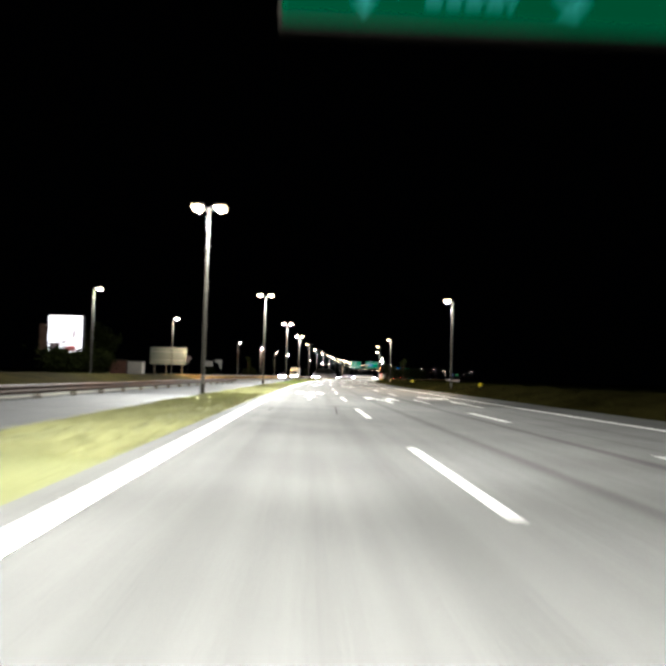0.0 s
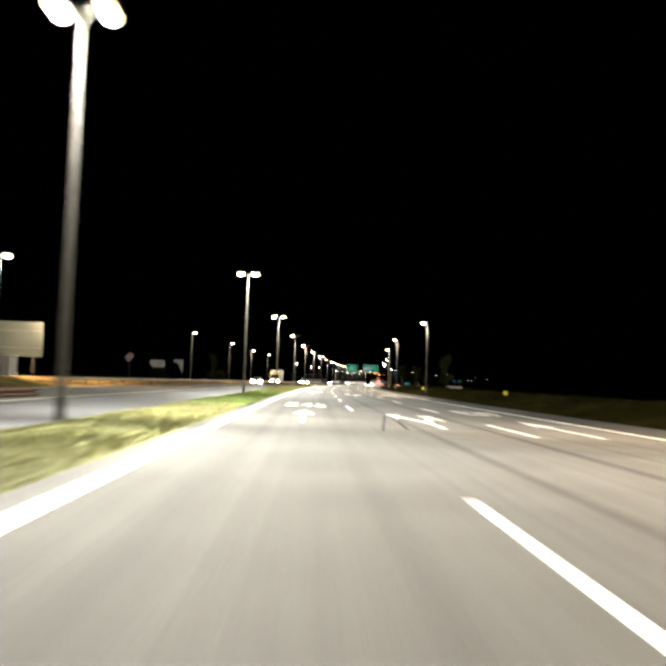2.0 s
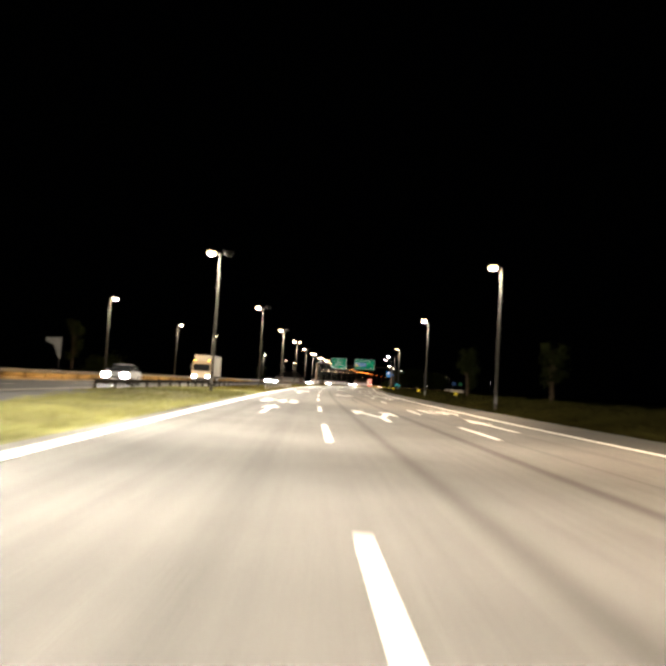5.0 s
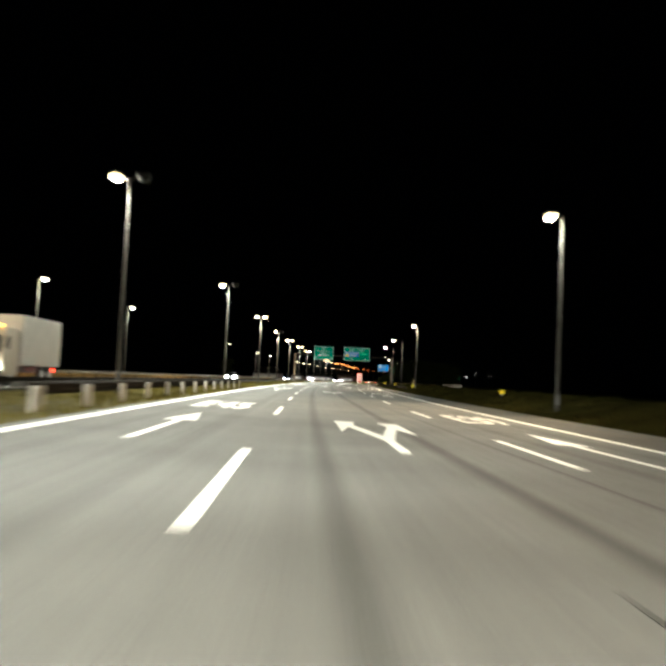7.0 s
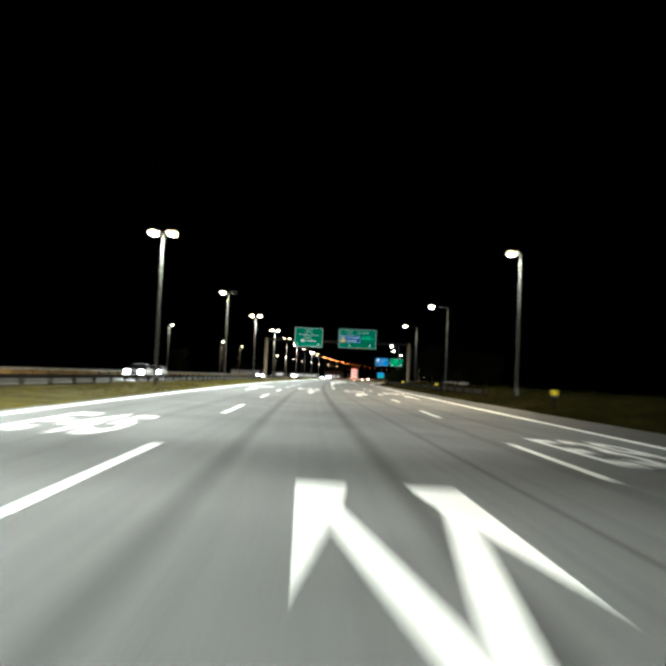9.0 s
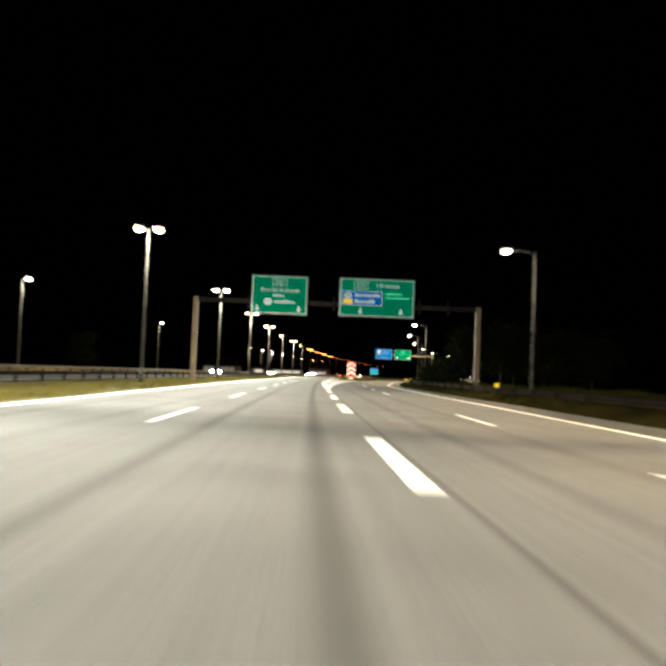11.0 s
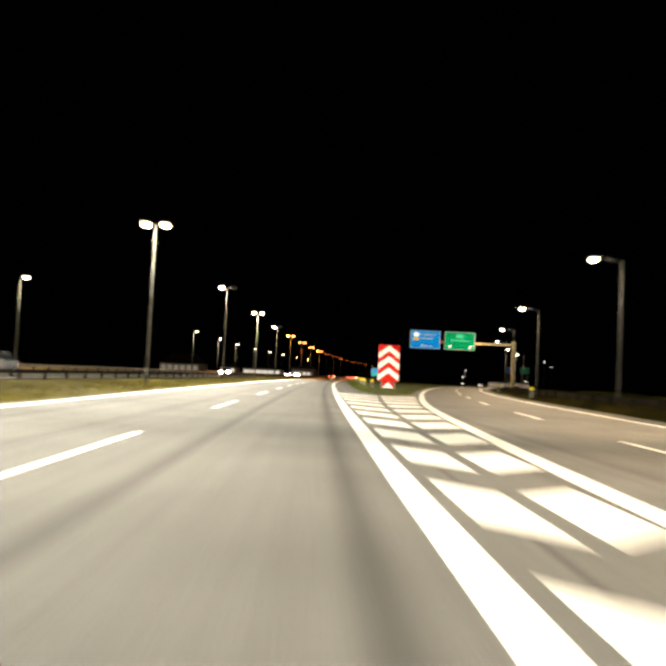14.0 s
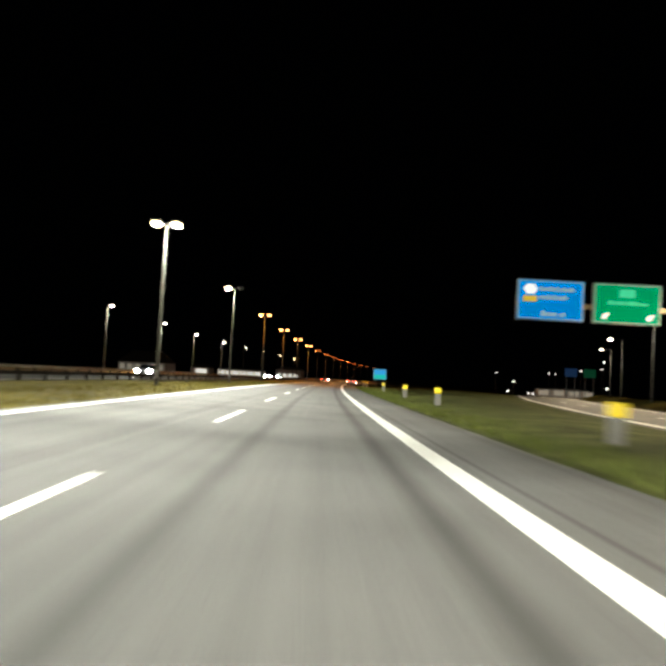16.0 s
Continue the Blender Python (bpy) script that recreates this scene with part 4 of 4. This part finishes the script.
def car(m, paint, label, tall=0.0):
    """A passenger car whose front looks towards -y."""
    c = tagged(empty("car", m), label, "car", "cars on the motorway")
    t = tall
    bm = side_solid([(-2.15, 0.30), (-2.20, 0.62), (-2.05, 0.78), (-1.0, 0.92 + t * 0.3), (1.75, 0.98 + t * 0.4), (2.15, 0.92 + t * 0.4), (2.20, 0.45), (2.05, 0.28)], 0.88, 0.06)
    bmesh.ops.bevel(bm, geom=list(bm.edges), offset=0.05, segments=2, affect="EDGES")
    part("body", bm, paint, c, smooth=False)
    bm = side_solid([(-1.05, 0.90 + t * 0.3), (-0.35, 1.40 + t), (1.05, 1.46 + t), (1.80, 0.97 + t * 0.4)], 0.80, 0.20)
    bmesh.ops.bevel(bm, geom=list(bm.edges), offset=0.04, segments=2, affect="EDGES")
    cabin = part("cabin", bm, M_GLASS, c, "dark tinted windows")
    part("roof", boxed(-0.60, 0.60, -0.30, 1.0, 1.425 + t, 1.475 + t, bevel=0.02), paint, cabin)
    part("grille", boxed(-0.42, 0.42, -2.24, -2.16, 0.42, 0.60, bevel=0.01), M_CHROME, c)
    part("number_plate", boxed(-0.26, 0.26, -2.26, -2.24, 0.34, 0.45), M_WHITE, c)
    for x in (-0.66, 0.66):
        part("headlight", oval(bmesh.new(), x, -2.14, 0.66, 0.29, 0.13, 0.20), M_BEAM, c, "glowing white headlight", smooth=True)
        part("tail_light", boxed(x - 0.14, x + 0.14, 2.12, 2.21, 0.74, 0.90, bevel=0.02), M_TAIL, c, "glowing red tail light")
        part("mirror", boxed(x * 1.42 - 0.08, x * 1.42 + 0.08, -0.72, -0.60, 0.92 + t * 0.4, 1.06 + t * 0.4, bevel=0.02), paint, c)
        for y in (-1.35, 1.35):
            wheel(c, x * 1.2, y, 0.32)
    return c


def lorry(m, label):
    """A box lorry whose front looks towards -y."""
    c = tagged(empty("lorry", m), label, "lorry")
    bm = side_solid([(-3.6, 0.45), (-3.65, 1.3), (-3.45, 2.55), (-3.2, 2.75), (-1.7, 2.75), (-1.7, 0.45)], 1.15, 0.04)
    bmesh.ops.bevel(bm, geom=list(bm.edges), offset=0.06, segments=2, affect="EDGES")
    part("cab", bm, M_CAB, c, "cream lorry cab")
    part("windscreen", boxed(-0.98, 0.98, -3.66, -3.40, 1.55, 2.35, bevel=0.05), M_GLASS, c)
    part("cargo_box", boxed(-1.22, 1.22, -1.55, 4.2, 0.95, 3.45, bevel=0.04), M_CARGO, c, "pale cargo box")
    part("chassis", boxed(-0.45, 0.45, -1.7, 4.1, 0.6, 0.95), M_CHROME, c)
    part("bumper", boxed(-1.12, 1.12, -3.75, -3.55, 0.40, 0.75, bevel=0.05), M_CHROME, c)
    for x in (-0.82, 0.82):
        part("headlight", oval(bmesh.new(), x, -3.74, 0.84, 0.20, 0.10, 0.14), M_BEAM, c, "glowing white headlight", smooth=True)
        part("roof_light", oval(bmesh.new(), x, -3.30, 2.82, 0.08, 0.08, 0.06), M_AMBER, c, "amber marker light", smooth=True)
        part("tail_light", boxed(x - 0.12, x + 0.12, 4.18, 4.26, 0.70, 0.86), M_TAIL, c, "red tail light")
        part("mirror", boxed(x * 1.55 - 0.07, x * 1.55 + 0.07, -3.5, -3.4, 1.7, 2.3, bevel=0.02), M_CHROME, c)
        for y in (-2.7, 1.8, 2.95):
            wheel(c, x * 1.22, y, 0.48)
    return c


M_CAB = material("cream_paint", (0.35, 0.30, 0.22), 0.35, grain=0.05, grain_scale=10)
M_CARGO = material("cargo_panel", (0.40, 0.38, 0.34), 0.5, grain=0.06, grain_scale=10, blotch=0.08, blotch_scale=1)
M_SILVER = material("silver_paint", (0.22, 0.225, 0.235), 0.3, 0.4, grain=0.04, grain_scale=30)
M_DARK_PAINT = material("dark_blue_paint", (0.03, 0.04, 0.07), 0.25, grain=0.05, grain_scale=30)
M_GREY_PAINT = material("grey_paint", (0.18, 0.18, 0.19), 0.25, grain=0.05, grain_scale=30)


def low_beam(s, u):
    """What a car's headlights throw on the road ahead of it."""
    data = bpy.data.lights.new("headlight_beam", "SPOT")
    data.energy, data.color, data.spot_size, data.spot_blend, data.shadow_soft_size = 900.0, (1.0, 0.95, 0.88), radians(62), 0.7, 0.1
    new("headlight_beam", data).matrix_basis = stand(s, u) @ look((0, -2.4, 0.9), (0.6, -16, 0.25))


for s, u, paint, label in ((186.0, -10.5, M_SILVER, "silver car with bright headlights on the opposite carriageway"),
                           (322.0, -10.6, M_SILVER, "silver car with bright headlights on the opposite carriageway"),
                           (346.0, -14.2, M_GREY_PAINT, "grey car with bright headlights on the opposite carriageway"),
                           (456.0, -12.6, M_DARK_PAINT, "dark car with bright headlights on the opposite carriageway"),
                           (560.0, -13.6, M_SILVER, "silver car with bright headlights on the opposite carriageway"),
                           (690.0, -15.0, M_GREY_PAINT, "grey car with bright headlights on the opposite carriageway"),
                           (742.0, -18.6, M_SILVER, "silver car with bright headlights on the opposite carriageway")):
    car(stand(s, u, 0.02), paint, label)
    low_beam(s, u)
lorry(stand(226.0, -10.6, 0.02), "cream box lorry with lit headlights on the opposite carriageway")
low_beam(224.0, -10.6)
for s, u, paint, label in ((668.0, 1.9, M_DARK_PAINT, "dark car with red tail lights in the fast lane"),
                           (742.0, 5.6, M_GREY_PAINT, "grey car with red tail lights in the slow lane"),
                           (640.0, 8.9, M_SILVER, "silver car with tail lights on the shoulder")):
    car(stand(s, u, turn=180), paint, label)

# ---------------------------------------------------------------- boards and buildings on the left
board = tagged(empty("blank_board", stand(101.0, -22.4, 0.2)), "plain pale back of a large sign board on legs", "sign board")
part("panel", boxed(-2.9, 2.9, -0.05, 0.05, 2.0, 4.75, bevel=0.02), material("board_back", (0.042, 0.050, 0.044), 0.5, grain=0.08, grain_scale=14, blotch=0.12, blotch_scale=0.8), board)
for z in (2.65, 4.0):
    part("stiffener", boxed(-2.85, 2.85, -0.11, -0.052, z, z + 0.07), M_STEEL, board)
for x in (-2.2, -0.3, 2.2):
    part("leg", boxed(x - 0.06, x + 0.06, 0.06, 0.18, -0.5, 4.5), M_POLE, board)

M_POSTER = material("lit_poster", (0.8, 0.78, 0.76), 0.5, grain=0.1, grain_scale=1.2, emit=(1.0, 0.93, 0.90), strength=1.8)
M_PATCH = material("poster_patch", (0.6, 0.25, 0.25), 0.5, emit=(0.8, 0.22, 0.18), strength=0.35)
M_PATCH_DIM = material("poster_dim_patch", (0.4, 0.35, 0.35), 0.5, emit=(0.75, 0.5, 0.5), strength=0.25)
bill = tagged(empty("lit_billboard", stand(87.0, -34.2, 0.4, turn=-6)), "brightly lit white advertising billboard with reddish patches", "billboard")
part("case", boxed(-2.65, 2.65, -0.12, 0.45, 2.9, 8.3, bevel=0.04), M_HOOD, bill)
part("poster", boxed(-2.5, 2.5, -0.15, -0.125, 3.0, 8.2), M_POSTER, bill, "glowing poster")
for x, z, w, h, mat in ((-1.5, 3.35, 1.5, 1.0, M_PATCH_DIM), (0.9, 3.1, 1.7, 0.9, M_PATCH), (-1.7, 3.05, 1.3, 0.3, M_PATCH), (1.3, 5.0, 0.5, 1.5, M_PATCH_DIM), (0.1, 4.2, 0.3, 2.6, M_PATCH_DIM), (-0.8, 4.0, 0.35, 1.2, M_PATCH_DIM)):
    flat([(x - w / 2, z), (x + w / 2, z + 0.12), (x + w / 2 - 0.1, z + h), (x - w / 2 + 0.15, z + h - 0.1)], mat, bill, "picture_patch", y=-0.15)
part("side_panel", boxed(-3.95, -2.66, 0.15, 0.3, 3.3, 7.0, bevel=0.03), material("side_panel_brown", (0.16, 0.10, 0.075), 0.7, grain=0.2, grain_scale=6, blotch=0.3, blotch_scale=0.8), bill, "dim brown side panel")
for x in (-1.6, 1.6):
    part("leg", boxed(x - 0.12, x + 0.12, 0.05, 0.35, -0.8, 3.0), M_STEEL, bill)

M_WALL = material("white_plaster", (0.66, 0.63, 0.60), 0.7, grain=0.06, grain_scale=6, blotch=0.12, blotch_scale=0.5)
M_ROOF = material("dark_roofing", (0.05, 0.045, 0.04), 0.8, grain=0.2, grain_scale=4)
M_PANE = material("lit_window", (0.8, 0.75, 0.6), 0.3, emit=(1.0, 0.90, 0.78), strength=0.7)
M_PANE_DIM = material("dim_window", (0.5, 0.46, 0.4), 0.3, emit=(1.0, 0.85, 0.65), strength=0.16)
M_BRICK = material("red_brick", (0.22, 0.11, 0.085), 0.8, grain=0.2, grain_scale=8, blotch=0.15, blotch_scale=0.5)


def building(m, wide, deep, high, roof, label, lit=(), wall=None, glass=None):
    """A simple building with a hipped roof, a plinth and a row of windows facing the motorway."""
    b = tagged(empty("building", m), label, "building")
    part("wall", boxed(-wide / 2, wide / 2, 0, deep, -0.8, high, bevel=0.03), wall or M_WALL, b)
    bm = bmesh.new()
    o, r = 0.4, min(deep, wide) * 0.3
    low = [bm.verts.new(p) for p in ((-wide / 2 - o, -o, high), (wide / 2 + o, -o, high), (wide / 2 + o, deep + o, high), (-wide / 2 - o, deep + o, high))]
    top = [bm.verts.new(p) for p in ((-wide / 2 + r, deep / 2, high + roof), (wide / 2 - r, deep / 2, high + roof))]
    bm.faces.new(low[::-1])
    for f in ((low[0], low[1], top[1], top[0]), (low[2], low[3], top[0], top[1]), (low[1], low[2], top[1]), (low[3], low[0], top[0])):
        bm.faces.new(f)
    part("roof", bm, M_ROOF, b)
    for x, z, w, h in lit:
        frame_ = part("window", boxed(x - w / 2, x + w / 2, -0.06, 0.02, z, z + h, bevel=0.01), M_STEEL, b)
        part("pane", boxed(x - w / 2 + 0.06, x + w / 2 - 0.06, -0.075, -0.055, z + 0.06, z + h - 0.06), glass or M_PANE, frame_, "lit window pane")
    return b


# These boards are no lamps: light they would reflect is added as weak emission.
M_PANEL = material("glowing_pale_panel", (0.22, 0.20, 0.17), 0.6, grain=0.12, grain_scale=5, blotch=0.3, blotch_scale=0.8, emit=(0.95, 0.88, 0.72), strength=0.06)
M_PANEL_PINK = material("glowing_pinkish_panel", (0.30, 0.22, 0.20), 0.6, grain=0.12, grain_scale=5, blotch=0.4, blotch_scale=1.2, emit=(0.95, 0.68, 0.60), strength=0.04)


def small_board(s, u, outline, mat, legs, label):
    """A reflective panel on thin legs beyond the opposite carriageway, emitting in place of thrown-back light; the
    outline is in x and height.
    """
    b = tagged(empty("small_board", stand(s, u, 0.0)), label, "sign board")
    flat(outline, mat, b, "panel", y=0.0, thick=0.05)
    for x, top in legs:
        part("leg", boxed(x - 0.06, x + 0.06, 0.06, 0.16, -0.8, top), M_POLE, b)


small_board(219.0, -37.5, [(-1.2, 3.1), (1.4, 3.1), (1.7, 3.4), (1.7, 4.5), (1.3, 4.8), (-1.6, 4.8), (-1.7, 4.6), (-1.7, 3.9)], M_PANEL, ((-0.9, 4.2), (1.1, 4.2)), "pale round-cornered board on two thin posts")
small_board(260.0, -42.1, [(0.75, 2.9), (1.25, 2.3), (1.35, 6.0), (-1.3, 5.9), (-1.35, 5.3), (0.1, 4.7)], M_PANEL, ((1.0, 5.6),), "pale wedge-shaped board hanging from one thin post")
small_board(210.5, -41.7, [(-1.0, 4.9), (-0.3, 4.0), (0.5, 4.5), (1.0, 5.4), (0.3, 6.1), (-0.5, 5.6)], M_PANEL_PINK, ((0.0, 5.0),), "dim pinkish sign turned askew on a post")
building(stand(131.0, -35.6, 0.3), 2.8, 2.4, 2.6, 0.25, "small pale service hut beside a brick shed")
building(stand(131.0, -39.0, 0.3), 3.2, 2.4, 2.7, 0.3, "small brick shed with dark roof behind the sign board", wall=M_BRICK)
building(stand(815.0, -93.0, -0.4), 22.0, 14.0, 4.2, 5.2, "white farm building with a dark hipped roof and lit front",
         [(x, 0.6, 2.6, 2.8) for x in (-9, -5.5, -2, 1.5, 5, 8.5)], glass=M_PANE_DIM)
building(stand(830.0, -52.0, -0.4), 21.0, 8.0, 3.0, 0.8, "long low white building with a brightly lit front",
         [(x, 0.4, 3.0, 2.2) for x in (-8.4, -5.0, -1.7, 1.7, 5.0, 8.4)])
building(stand(835.0, -72.0, -0.4), 9.0, 8.0, 3.2, 2.0, "small white building with one lit window", [(0.5, 0.8, 5.5, 2.0)])
building(stand(900.0, -42.0, -0.4), 14.0, 9.0, 5.0, 1.5, "white building far along the road", [(x, 1.0, 2.2, 1.8) for x in (-5, -2, 1, 4)])

M_YARD = material("yard_lamp_glass", (0.8, 0.8, 0.75), 0.3, emit=(1.0, 0.92, 0.78), strength=2.2)
# small lamps of a yard beyond the exit ramp
for s, u, z in ((628.4, 40.5, 2.8), (700, 48.6, 5.7), (640, 41.6, 0.9), (645, 47.0, 0.6), (645, 47.9, 0.6), (720, 67.5, 6.7), (720, 69.6, 6.5), (680, 67.2, 6.9), (620, 55.9, 2.3), (680, 73.0, 9.4), (720, 83.3, 8.7)):
    yard = tagged(empty("yard_lamp", stand(s, u, -0.4)), "small white lamp on a post in a distant yard", "yard lamp", "lamps in the yard")
    bm = bmesh.new()
    tube(bm, [(0, 0, -0.2), (0, 0, z)], [0.06, 0.04], 8)
    part("post", bm, M_POLE, yard)
    part("globe", oval(bmesh.new(), 0, -0.05, z + 0.16, 0.20, 0.20, 0.17), M_YARD, yard, "glowing white globe", smooth=True)
# Ramp sign panels emit a little, standing for the light that falls on them.
M_DIM_BLUE = material("dim_glow_blue_panel", (0.02, 0.05, 0.16), 0.5, emit=(0.0, 0.03, 0.10), strength=0.25)
M_DIM_GREEN = material("dim_glow_green_panel", (0.0, 0.10, 0.04), 0.5, emit=(0.0, 0.05, 0.02), strength=0.25)
for u, mat, what in ((57.2, M_DIM_BLUE, "dim blue road sign far along the exit ramp"), (61.3, M_DIM_GREEN, "dim green road sign far along the exit ramp")):
    g = tagged(empty("ramp_sign", stand(650, u, 0.8)), what, "road sign")
    part("panel", boxed(-1.3, 1.3, -0.05, 0.05, 3.7, 5.5, bevel=0.02), mat, g)
    for x in (-0.9, 0.9):
        part("leg", boxed(x - 0.06, x + 0.06, 0.05, 0.16, -1.6, 5.4), M_STEEL, g)
# Stands in for pale lit strips along the ramp; its glowing panes are added.
building(stand(655.0, 57.5, -0.4), 10.5, 8.0, 1.9, 0.4, "low pale block with added dim panes, standing in for lit strips beside the exit ramp", [(x, 0.5, 2.4, 1.2) for x in (-5, -1.6, 1.8, 5)], glass=M_PANE_DIM)

# ---------------------------------------------------------------- trees and grass


def tree(m, high, spread, seed, label):
    rng = random.Random(seed)
    t = tagged(empty("tree", m), label, "tree", "trees along the motorway")
    bm = bmesh.new()
    tube(bm, [(0, 0, -0.4), (0.05, 0, high * 0.25), (-0.06, 0.08, high * 0.6), (0, 0, high * 0.9)], [0.18, 0.14, 0.09, 0.03], 9)
    tips = []
    for n in range(16):
        z = high * rng.uniform(0.22, 0.85)
        a, reach = rng.uniform(0, 6.28), spread * rng.uniform(0.5, 1.0) * (1.15 - 0.7 * abs(z / high - 0.45))
        tip = (math.cos(a) * reach, math.sin(a) * reach, z + rng.uniform(0.1, 0.25) * high)
        tube(bm, [(0, 0, z), (tip[0] * 0.5, tip[1] * 0.5, (z + tip[2]) / 2 - 0.05), tip], [0.06, 0.04, 0.012], 6)
        tips += [tip, (tip[0] * 0.6, tip[1] * 0.6, (z + tip[2]) / 2)]
    part("trunk", bm, M_BARK, t)
    verts, faces, leaf = [], [], 1.0 if spread < 1.5 else 2.2
    for x, y, z in tips:
        size = spread * rng.uniform(0.16, 0.34)
        for _ in range(150 if spread < 2.2 else 260):
            p = Vector((rng.gauss(x, size), rng.gauss(y, size), rng.gauss(z, size * 0.8)))
            a = Vector((rng.uniform(-1, 1), rng.uniform(-1, 1), rng.uniform(-1, 1))).normalized()
            b = a.cross(Vector((rng.uniform(-1, 1), rng.uniform(-1, 1), rng.uniform(-1, 1)))).normalized()
            l, w, n = rng.uniform(0.05, 0.11) * leaf, rng.uniform(0.03, 0.05) * leaf, len(verts)
            verts += [p - a * l, p + b * w, p + a * l, p - b * w]
            faces.append((n, n + 1, n + 2, n + 3))
    under("crown", mesh("crown", verts, faces, M_LEAF), t)
    return t


TREES = [(141.9, 18.7, 5.0, 0.62, 1), (204.6, 18.0, 4.8, 0.8, 2), (178.8, 18.6, 4.4, 0.65, 3),
         (218.0, -24.6, 6.6, 0.85, 5), (96.0, -31.5, 7.5, 1.9, 6), (90.0, -34.0, 3.0, 2.2, 7), (90.5, -32.3, 6.6, 1.15, 12), 
         (66.0, -23.5, 2.6, 2.0, 13), (62.0, -25.5, 2.8, 2.2, 14), (240.0, -27.5, 2.6, 2.0, 9), (430.0, -29.0, 5.0, 1.6, 11),
         # The trees from s=397 to 402 are added, unseen, to hide the yard lamps.
         (394.0, 19.8, 2.6, 1.6, 21), (398.0, 22.2, 6.2, 1.3, 22), (400.0, 24.2, 6.4, 1.9, 23), (397.0, 26.6, 6.6, 2.1, 24), (401.0, 29.0, 6.6, 2.2, 25), (398.0, 31.6, 6.2, 2.3, 26), (402.0, 34.4, 5.8, 2.4, 27), (399.0, 37.2, 5.6, 2.4, 28),
         (216.5, -36.2, 2.4, 1.5, 31)]
for s, u, high, spread, seed in TREES:
    tree(stand(s, u, 0.1), high, spread, seed, "small leafy tree in the dark beside the verge" if high > 3.5 else "low leafy bush in the dark verge")


def blades(name, count, s0, s1, left, right, tall, base, seed, label, mat=M_BLADE):
    """Rough grass: thin bent blades, more of them in tufts."""
    rng = np.random.default_rng(seed)
    verts, faces = [], []
    for _ in range(count):
        s = rng.uniform(s0, s1)
        l, r = left(s) if callable(left) else left, right(s) if callable(right) else right
        u = l + (r - l) * rng.random()
        h = tall * rng.uniform(0.4, 1.0) * (1.0 + 0.8 * noise.noise(Vector((s * 0.25, u * 0.6, seed))))
        p = at(s, u, base + (berm(u - TARMAC(s)) if name == "verge_grass" else 0.0))
        a = rng.uniform(0, 6.28)
        d, w = Vector((math.cos(a), math.sin(a), 0)), 0.012 + 0.012 * rng.random()
        n = len(verts)
        lean = Vector((rng.normal(0, 0.3), rng.normal(0, 0.3), 1.0)) * h
        verts += [p - d * w, p + d * w, p + lean * 0.6 + d * w * 0.7, p + lean * 0.6 - d * w * 0.7, p + lean + Vector((rng.normal(0, 0.3), rng.normal(0, 0.3), 0)) * h * 0.3]
        faces += [(n, n + 1, n + 2, n + 3), (n + 3, n + 2, n + 4)]
    return tagged(new(name, mesh(name, verts, faces, mat)), label, "grass", kind="stuff")


M_BROWN_BLADE = material("brown_blade", (0.28, 0.185, 0.075), 0.85, gloss=0.05, grain=0.3, grain_scale=6, blotch=0.4, blotch_scale=0.4)
blades("bank_grass", 32000, 94, 330, lambda s: OPPOSITE(s) - 19.6, lambda s: OPPOSITE(s) - 16.5, 0.42, 0.20, 8, "tall dry brown grass on the bank beyond the opposite carriageway", M_BROWN_BLADE)
blades("median_grass", 21000, -15, 71, -3.1, -0.5, 0.14, -0.02, 3, "pale yellow-green grass blades along the edge line")
blades("median_grass", 9000, 69, 109, lambda s: MEDIAN(s) + 0.1, -0.5, 0.16, -0.02, 4, "green grass blades in the median", M_LUSH_BLADE)
blades("median_grass", 18000, 108, 190, lambda s: MEDIAN(s) + 0.1, -0.5, 0.16, -0.02, 9, "dull yellow-green grass blades in the median", M_DULL_BLADE)
blades("median_grass", 42000, 190, 620, -5.5, -0.5, 0.18, -0.02, 5, "olive-gold grass blades in the median", M_OLIVE_BLADE)
blades("verge_grass", 40000, -10, 470, lambda s: TARMAC(s) + 0.05, lambda s: TARMAC(s) + 4.4, 0.26, -0.03, 6, "rough olive grass at the shoulder, darkened as unlit", M_SHADED_BLADE)
blades("island_grass", 22000, 466, 600, 9.7, lambda s: max(10.5, min(GORE(s) - 1.0, 14.5)), 0.20, 0.05, 7, "rough dull-green grass on the gore island", M_ROUGH_BLADE)
